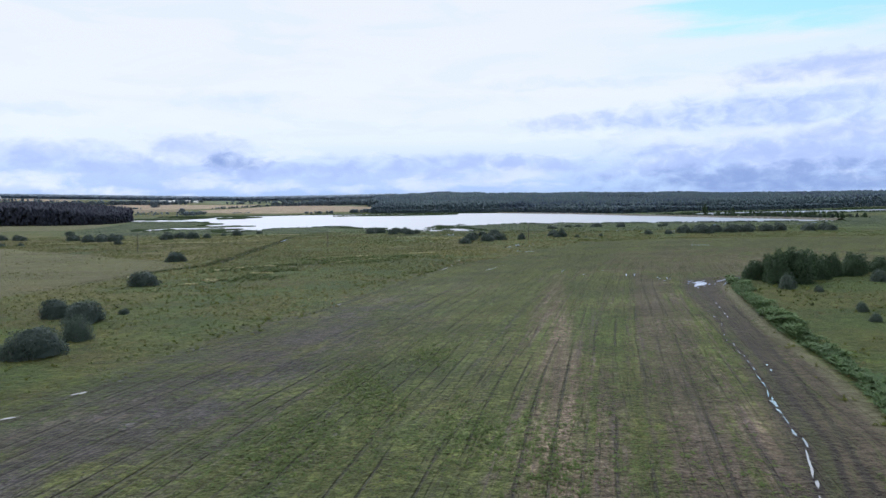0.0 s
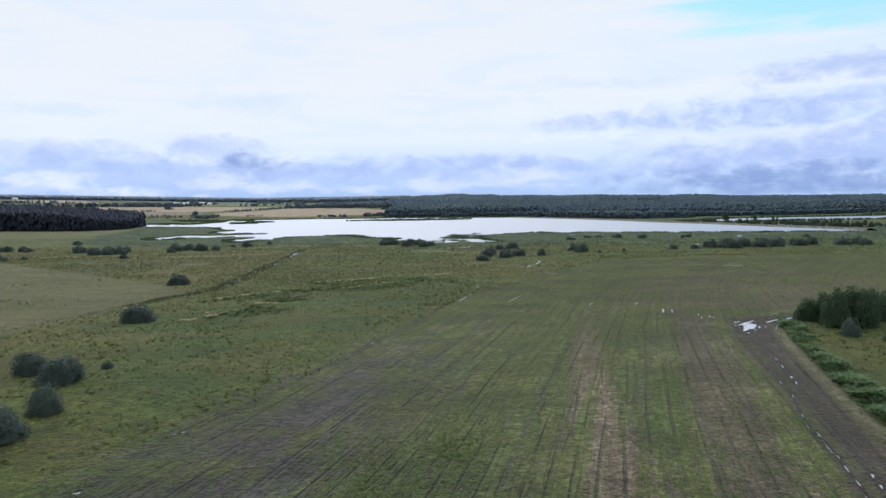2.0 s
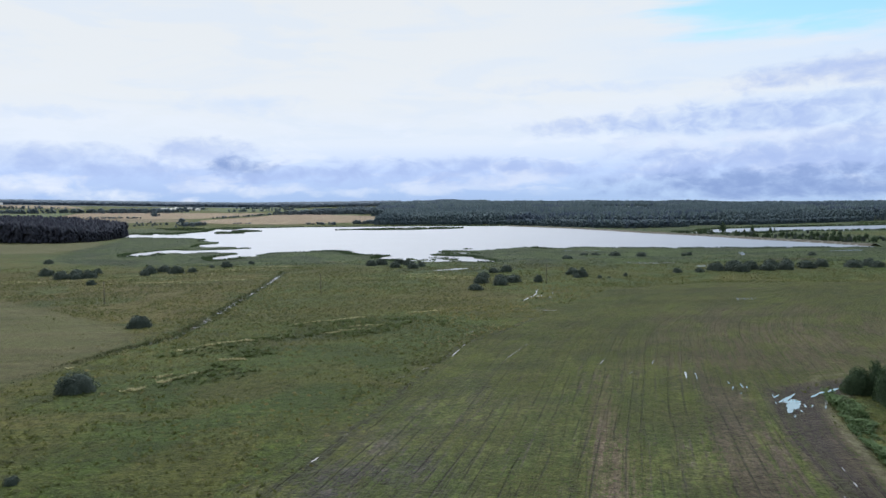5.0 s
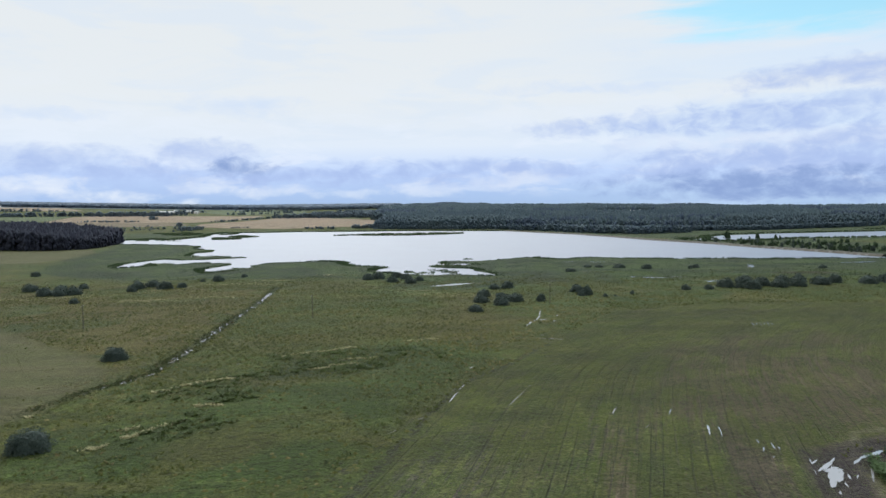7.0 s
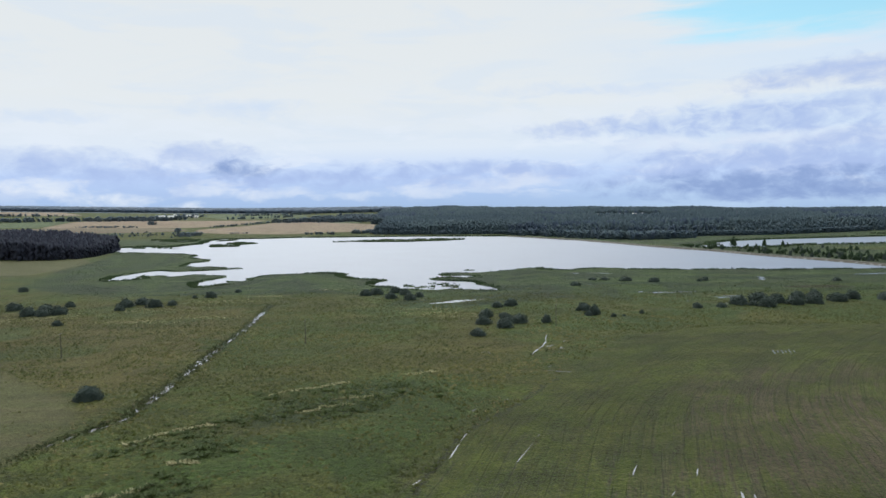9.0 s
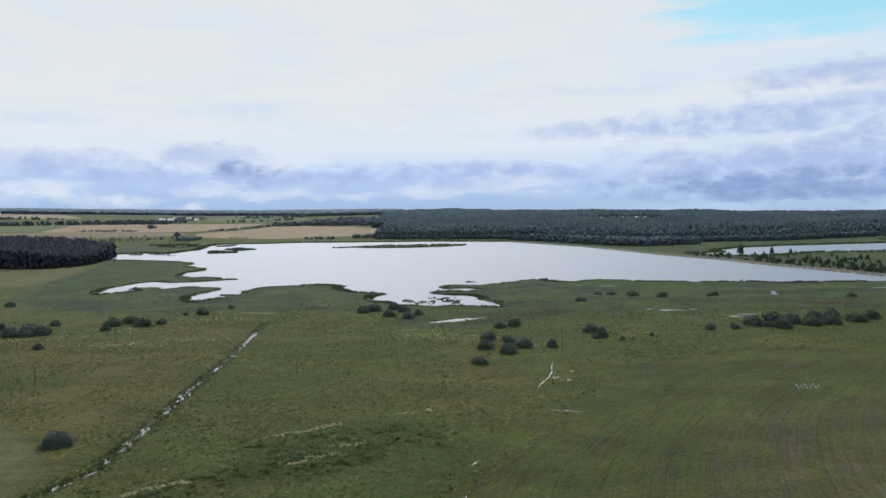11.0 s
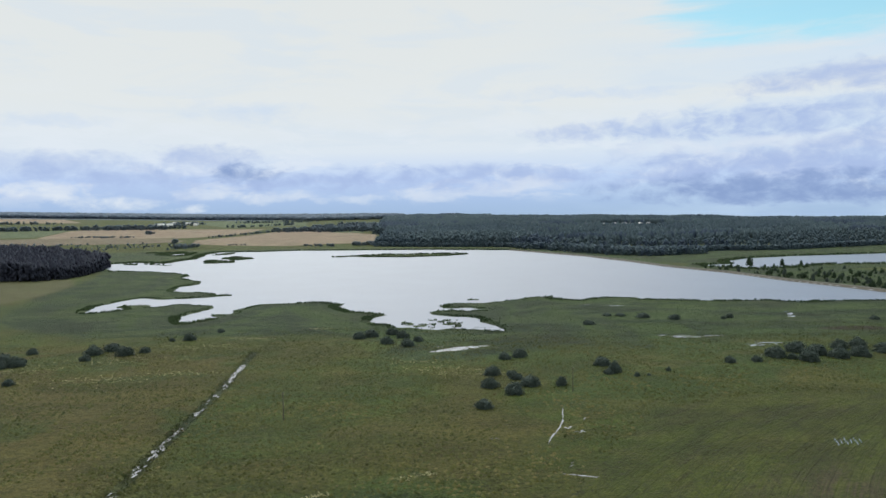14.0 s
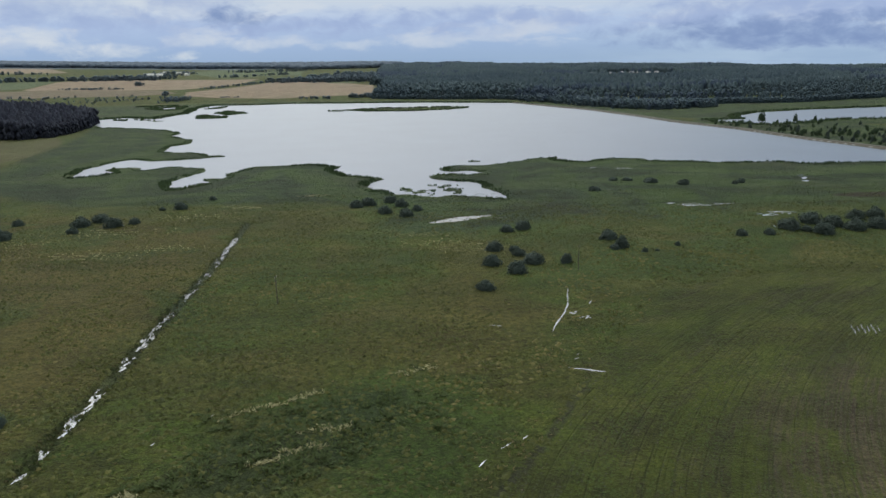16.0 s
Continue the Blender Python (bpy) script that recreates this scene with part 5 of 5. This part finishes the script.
    heap = waves(x, y, 5, 2)
    keep = (right > 0.7 + 1.0 * waves(x, y, 4, 2)) & (right < 2.6 + 6.0 * waves(x, y, 11, 2)) & (y < 178 - 0.4 * (x - 69)) & (heap > 0.30)
    x, y, heap = x[keep], y[keep], heap[keep]
    size = r.uniform(0.14, 0.34, len(x)) * np.interp(heap, [0.3, 0.75], [0.7, 1.5])
    lift = np.interp(heap, [0.34, 0.50, 0.75], [0.0, 0.35, 1.5]) * r.random(len(x)) ** 0.5
    mass("nettle_bank", "dense dark green nettles and raspberry canes beside the track", "weeds", M_NETTLE, leaf_shapes, x, y, size * 1.3, size, r, 0, np.clip(heap * 1.7 - 0.5 + r.normal(size=len(x)) * 0.15, 0, 1), height(x, y) + lift)


build_ground_cover()


def build_reeds():
    r = np.random.default_rng(31)
    x, y = spread(r, -470, 350, 425, 1010, 300000)
    lake = in_lake(x, y)
    bed = np.maximum(away(x, y, REED, True), lake + 14)
    shore = np.where(away(x, y, LAKE, True) > -14, lake, -20)
    keep = (lake < -0.2) & (bed > 0) & ((lake < -6) | (waves(x, y, 16, 2) > 0.33)) & (r.random(len(x)) < np.where(shore > -7, 1.0, 0.16)) & (y < 720 + 300 * (x < -140)) & (away(x, y, BURNT, True) < -1) & (away(x, y, WOOD, True) < 0)
    x, y, lake = x[keep], y[keep], shore[keep]
    size = np.where(lake > -7, r.uniform(0.7, 1.5, len(x)) * np.interp(waves(x, y, 22, 2), [0.3, 0.65], [0.55, 1.15]), r.uniform(0.25, 0.65, len(x)))
    mass("reed_bed", "dense green reeds along the lake shore", "reeds", M_REED, reed_shapes, x, y, size * 1.15, size, r, 0, np.clip(waves(x, y, 40, 3) * 1.3 - 0.2 + r.normal(size=len(x)) * 0.12, 0, 1), np.full(len(x), -0.15))
    x, y = np.concatenate([r.uniform(-640, 150, 26000), r.uniform(300, 900, 14000)]), np.concatenate([r.uniform(1100, 1520, 26000), r.uniform(860, 1220, 14000)])
    lake = in_lake(x, y)
    keep = (lake < 0) & (lake > -16)
    x, y = x[keep], y[keep]
    size = r.uniform(1.8, 3.0, len(x))
    mass("reed_bed", "far green reed fringe and islets", "reeds", M_REED, reed_shapes, x, y, size * 1.8, size, r, 0, None, np.full(len(x), -0.15))


build_reeds()


# ---- puddles ----
def puddle(x, y, long, wide, turn, label, z=0.03, rag=0.35, group="puddles of the field"):
    wide = wide * 0.8
    r = np.random.default_rng(int(abs(x * 31 + y * 17)))
    n = 40
    a = np.linspace(0, 2 * math.pi, n, endpoint=False)
    k = 0.8 + rag * (np.sin(2 * a + r.uniform(0, 6)) * 0.55 + np.sin(3 * a + r.uniform(0, 6)) * 0.45 + np.sin(5 * a + r.uniform(0, 6)) * 0.25 + np.sin(9 * a + r.uniform(0, 6)) * 0.2 + r.uniform(-0.2, 0.2, n))
    px, py = np.cos(a) * long / 2 * k, np.sin(a) * wide / 2 * k
    v = [(0, 0, 0)] + [(float(p), float(q), 0) for p, q in zip(px, py)]
    f = [(0, 1 + i, 1 + (i + 1) % n) for i in range(n)]
    ob = new("puddle", mesh_of("puddle", v, f, M_PUDDLE))
    ob.matrix_world = pose(x, y, z, 0, 0, turn)
    return tagged(ob, label, "puddle", group)


def puddle_from(a, b, wide, label, z=0.05, rag=0.3):
    """A puddle that reaches from a to b."""
    return puddle((a[0] + b[0]) / 2, (a[1] + b[1]) / 2, math.dist(a, b) * 1.15, wide, math.degrees(math.atan2(b[1] - a[1], b[0] - a[0])), label, z, rag)


for k, (a, b, wide) in enumerate([((59.0, 167.5), (63.2, 175.8), 3.0), ((60.5, 173.2), (64.2, 175.2), 2.2), ((59.7, 173.3), (65.0, 179.0), 1.3), ((60.2, 176.7), (61.9, 178.6), 0.7), ((67.0, 176.6), (70.6, 180.0), 0.9), ((70.2, 179.4), (75.4, 182.2), 1.7), ((65.2, 168.6), (69.4, 175.8), 0.5),
                                  ((62.6, 170.2), (63.6, 172.4), 0.5), ((60.6, 167.4), (61.2, 169.2), 0.4), ((64.0, 170.6), (64.8, 172.0), 0.4), ((58.0, 164.6), (58.5, 166.0), 0.5)]):
    puddle_from(a, b, wide, "ragged rain puddle at the bend of the track", 0.05 + 0.004 * k, 0.32)
for a, b, wide in [((56.9, 189.5), (56.4, 186.9), 0.35), ((56.4, 185.5), (55.3, 182.9), 0.4), ((58.7, 187.7), (57.7, 183.7), 0.35), ((59.0, 185.4), (58.4, 183.7), 0.4), ((53.1, 196.9), (52.5, 194.7), 0.3), ((55.5, 180.0), (56.0, 180.6), 0.4), ((1.6, 215.3), (4.2, 225.5), 0.4), ((4.4, 226.5), (6.6, 234.3), 0.35),
                   ((14.5, 212.9), (18.8, 223.0), 0.32), ((20.9, 228.4), (21.7, 230.4), 0.3), ((35.0, 205.7), (37.0, 210.6), 0.4), ((39.2, 196.7), (40.3, 198.5), 0.35), ((46.4, 205.1), (48.3, 209.3), 0.35), ((51.7, 198.8), (49.4, 191.3), 0.5), ((53.0, 196.0), (51.4, 190.8), 0.3)]:
    puddle_from(a, b, wide, "thin rain puddle in a wheel rut of the field")
puddle(32.1, 77.6, 1.9, 0.8, 78, "rain puddle in a wheel rut", 0.06, 0.5)


def along(line, k):
    d = np.array(line, float)
    seg = np.hypot(*(d[1:] - d[:-1]).T)
    s = np.concatenate([[0], np.cumsum(seg)])
    k = k * s[-1]
    x, y = np.interp(k, s, d[:, 0]), np.interp(k, s, d[:, 1])
    x2, y2 = np.interp(k + 1, s, d[:, 0]), np.interp(k + 1, s, d[:, 1])
    return x, y, math.degrees(math.atan2(y2 - y, x2 - x))


r = np.random.default_rng(8)
for lo, hi, count, wide in ((0.06, 0.12, 2, 0.7), (0.34, 0.44, 3, 0.6), (0.48, 0.62, 7, 0.45), (0.63, 0.93, 17, 0.75)):
    for i in range(count):
        k = lo + (hi - lo) * (i + r.uniform(0.2, 0.8)) / count
        x, y, turn = along(RUT_WEST[:-1], k)
        puddle(x + r.normal() * 0.12, y, r.uniform(0.9, 3.0) * (1.5 if wide > 0.6 else 1), wide * r.uniform(0.25, 0.5), turn + r.normal(), "long thin puddle in a wheel rut", 0.05 + 0.002 * i, 0.26)
for k in (0.33, 0.36, 0.40, 0.42, 0.62, 0.635):
    x, y, turn = along(RUT_EAST[:-1], k)
    puddle(x, y, r.uniform(1.0, 2.2), 0.32, turn, "short puddle in a wheel rut", 0.05, 0.3)
for x, y, long, wide, turn in [(-38, 86, 2.2, 0.9, 60), (-40.5, 77.5, 1.8, 0.7, 50), (-33, 108, 1.4, 0.6, 40), (-36, 91, 0.7, 0.5, 0), (-28, 75, 0.8, 0.4, 30), (-19, 149, 2.0, 0.6, 70), (-16, 160, 1.5, 0.5, 70),
                               (-4, 205, 4, 0.35, 60), (-9, 197, 3, 0.3, 55), 
                                (-48, 269, 1.6, 0.35, 55), (-56, 258, 1.2, 0.3, 55), 
                               (126, 474, 14, 3.4, -8), (141, 476, 10, 2.6, 4), (116, 480, 6, 2.0, 0), (150, 449, 7, 2.4, 30), (160, 455, 10, 3.0, -8), (144, 427, 1.8, 1.2, 0), (128, 437, 1.6, 1.0, 0), (102, 602, 9, 2.0, 0), (122, 597, 14, 2.2, -8), (95, 520, 4, 1.2, 0), (212, 536, 6, 5, 70), (216, 546, 10, 4, 68), (219, 556, 5, 2, 40), (300, 560, 26, 4, 5)]:
    puddle(x, y, long, wide, turn, "shallow rain puddle in the field" if y < 340 else "open water among the reeds", 0.045, 0.45)
winding = [(41.0, 347.0), (39.9, 341.0), (39.2, 335.5), (37.6, 330.0), (36.0, 325.5), (34.2, 321.5), (32.6, 317.5), (31.2, 313.5)]
for k, (a, b) in enumerate(zip(winding, winding[1:])):
    puddle_from((a[0] + 0.3, a[1] + 1.0), (b[0] - 0.3, b[1] - 1.0), (0.5, 0.4, 0.8, 0.9, 0.7, 0.9, 0.5)[k], "winding strip of water in the grass", 0.06 + 0.004 * k, 0.3)
for a, b, wide in [((31.7, 289.4), (35.4, 288.3), 0.7), ((34.0, 288.7), (38.6, 287.2), 1.0), ((37.8, 287.5), (39.6, 287.0), 0.4), ((33.6, 294.2), (34.6, 295.2), 0.4), ((34.6, 296.8), (35.2, 297.6), 0.4), ((40.4, 322.6), (43.6, 324.4), 0.7), ((45.2, 333.6), (46.6, 337.4), 0.5), ((14.4, 318.2), (18.0, 317.2), 0.6), ((12.4, 254.4), (14.4, 256.2), 0.4), ((16.6, 257.4), (17.8, 258.6), 0.35), ((7.6, 248.2), (9.0, 250.2), 0.5)]:
    puddle_from(a, b, wide, "shallow fleck of water in the grass", 0.075, 0.4)
for i in range(9):
    puddle(110.5 + i * 0.9, 308.5 + 1.5 * ((i * 2) % 3), 4.6, 0.34, 68, "parallel puddle in tractor ruts", 0.06, 0.3, "puddles in tractor ruts")
for i in range(120):
    spot = (0.12, 0.15, 0.19, 0.24, 0.30, 0.36, 0.41, 0.45, 0.50, 0.54, 0.58, 0.61, 0.65, 0.70, 0.76)[i % 15]
    x, y, turn = along(DITCH, spot + r.normal() * 0.011)
    size = r.uniform(0.4, 1.0) ** 1.5
    puddle(x + r.normal() * 0.7, y, 0.8 + 3.4 * size, 0.4 + 1.4 * size, turn + r.uniform(-25, 25), "still water lying in the ditch", -0.30 + 0.0012 * i, 0.45, "puddles of the ditch")
for i in range(44):
    x, y, turn = along(DITCH, 0.085 + 0.075 * (i + r.uniform(0, 0.8)) / 44 + (0.27 if i % 3 == 0 else 0))
    puddle(x + r.normal() * 0.5, y, r.uniform(2.0, 4.4), r.uniform(0.8, 1.7), turn + r.uniform(-15, 15), "bright open water lying in the ditch", -0.16 + 0.001 * i, 0.45, "puddles of the ditch")
for cx, cy, sx, sy, count in ((127, 477, 12, 3.0, 16), (156, 452, 8, 4.0, 14), (27, 515, 9, 4.0, 14), (112, 598, 16, 3.0, 8), (40, 327, 4, 4.0, 5), (13, 455, 14, 3.0, 12)):
    narrow = 0.4 if cy < 220 else 1.0
    for i in range(count):
        puddle(cx + r.normal() * sx * 0.6, cy + r.normal() * sy * 0.6, r.uniform(1.2, 3.6) * (0.3 + 0.7 * narrow), r.uniform(0.6, 1.4) * narrow, r.uniform(-30, 30) * narrow + (70 if cy < 330 else 0), "small fleck of open water in wet grass", 0.05 + 0.001 * i, 0.45, "flecks of water in wet grass")


# ---- power line poles ----
def pole(x, y, tall, lean):
    root = new("power_pole")
    v, f, _ = limb([(0, 0, -0.4), (0.02, 0, tall * 0.5), (0, 0, tall)], [0.15, 0.13, 0.10], 10)
    part("post", mesh_of("post", v, f, M_POLE, smooth=True), root)
    for s, z in ((1, tall - 0.25), (-1, tall - 0.6)):
        v, f, _ = limb([(0, 0, 0), (0, 0, 0.32)], [0.025, 0.025], 6)
        v = v[:, [2, 1, 0]] * np.array([s, 1, 1]) + np.array([0, 0, z])
        bracket = part("bracket", mesh_of("bracket", v, f, M_POLE), root)
        v, f, _ = limb([(s * 0.32, 0, z - 0.02), (s * 0.32, 0, z + 0.08), (s * 0.32, 0, z + 0.16)], [0.06, 0.075, 0.04], 8)
        part("insulator", mesh_of("insulator", v, f, M_CERAMIC), bracket, "white ceramic insulator")
    root.matrix_world = pose(x, y, ground_z(x, y), lean, lean * 0.5, 10)
    return tagged(root, "weathered wooden power line pole standing in the meadow", "power pole", "poles of the power line")


pole(-130.5, 320.5, 9.0, 0.8)
pole(-50, 340, 9.0, -0.6)
pole(48.5, 369, 9.0, 0.5)
pole(-208, 303, 9.0, -0.5)


# ---- dam ----
def build_dam():
    d = np.array(DAM, float)
    n = 160
    pts = [along(DAM, k)[:2] for k in np.linspace(0, 0.999, n)]
    p = np.array(pts)
    t = np.gradient(p, axis=0)
    t /= np.linalg.norm(t, axis=1)[:, None]
    out = np.stack([t[:, 1], -t[:, 0]], 1)
    prof = [(-2.0, -0.6), (0.6, 1.0), (1.2, 1.6), (4.5, 1.7), (7.0, 0.9), (10.0, -0.1)]
    v, f = [], []
    r = np.random.default_rng(9)
    for q, o in zip(p, out):
        for s, z in prof:
            v.append((*(q + o * (s + r.uniform(-0.2, 0.2))), z + r.uniform(-0.08, 0.08)))
    m = len(prof)
    for i in range(n - 1):
        for j in range(m - 1):
            f.append((i * m + j, i * m + j + 1, (i + 1) * m + j + 1, (i + 1) * m + j))
    dam = tagged(new("dam", mesh_of("dam", v, f, M_BANK)), "long low earth dam faced with pale concrete slabs", "dam", kind="structure")
    bm = bmesh.new()
    bmesh.ops.create_cube(bm, size=1)
    bmesh.ops.scale(bm, vec=(3.4, 1.5, 0.22), verts=bm.verts)
    slab = bpy.data.meshes.new("slab")
    bm.to_mesh(slab)
    bm.free()
    slab.materials.append(M_SLAB)
    for k in np.arange(0.02, 0.98, 0.0103):
        if r.random() < 0.14:
            continue
        x, y, turn = along(DAM, k)
        a = radians(turn)
        x, y = x + math.sin(a) * -0.4, y - math.cos(a) * -0.4
        ob = part("slab", slab, dam)
        ob.matrix_world = pose(x, y, 0.35 + r.uniform(-0.1, 0.1), 0, 0, turn) @ pose(0, 0, 0, -26 + r.uniform(-6, 6), r.uniform(-3, 3), 0)


build_dam()


# ---- far houses ----
def house(x, y, turn, long, wide, tall, grey):
    root = new("house")
    bm = bmesh.new()
    bmesh.ops.create_cube(bm, size=1)
    for q in bm.verts:
        q.co = (q.co.x * long, q.co.y * wide, (q.co.z + 0.5) * tall)
    me = bpy.data.meshes.new("wall")
    bm.to_mesh(me)
    bm.free()
    me.materials.append(M_PLASTER)
    part("wall", me, root)
    l, w2, top = long / 2 + 0.5, wide / 2 + 0.5, tall + wide * 0.42
    v = [(-l, -w2, tall - 0.1), (l, -w2, tall - 0.1), (l, w2, tall - 0.1), (-l, w2, tall - 0.1), (-l, 0, top), (l, 0, top)]
    bm = bmesh.new()
    q = [bm.verts.new(c) for c in v]
    for face in ((0, 1, 5, 4), (2, 3, 4, 5), (0, 4, 3), (1, 2, 5), (3, 2, 1, 0)):
        bm.faces.new([q[i] for i in face])
    me = bpy.data.meshes.new("roof")
    bm.to_mesh(me)
    bm.free()
    me.materials.append(M_ROOF if grey else M_PLASTER)
    part("roof", me, root)
    for k in (-0.3, 0.0, 0.3):
        v = [(long * k - 0.6, -wide / 2 - 0.03, tall * 0.35), (long * k + 0.6, -wide / 2 - 0.03, tall * 0.35), (long * k + 0.6, -wide / 2 - 0.03, tall * 0.75), (long * k - 0.6, -wide / 2 - 0.03, tall * 0.75)]
        part("window", mesh_of("window", v, [(0, 1, 2, 3)], M_DARKWIN), root)
    root.matrix_world = pose(x, y, ground_z(x, y), 0, 0, turn)
    return tagged(root, "far white village house with a pitched roof", "house", "houses of the villages")


for x, y, turn, long, wide, tall, grey in [(-1021, 2645, 5, 34, 12, 6, False), (-985, 2650, -8, 26, 11, 6, False), (-1040, 2800, 20, 16, 9, 5, True), (-1000, 2880, 0, 22, 10, 5, False), (-960, 2860, 30, 14, 9, 5, True), (-1060, 2900, 10, 18, 9, 6, False), (-930, 2760, -20, 15, 9, 5, False), (-2190, 3560, 0, 24, 12, 6, False),
                                           (412, 2128, 10, 12, 7, 4.6, True), (424, 2150, -25, 9, 7, 4.6, True), (446, 2120, -15, 13, 8, 5.0, True), (470, 2136, 30, 10, 7, 4.6, True), (497, 2112, 0, 14, 8, 5.0, False), (505, 2150, 40, 9, 7, 4.6, True),
                                           (527, 2124, 15, 12, 8, 5.0, True), (552, 2140, -30, 9, 7, 4.6, True), (571, 2118, -10, 11, 7, 4.6, False), (598, 2130, 5, 10, 7, 4.6, True)]:
    house(x, y, turn, long, wide, tall, grey)
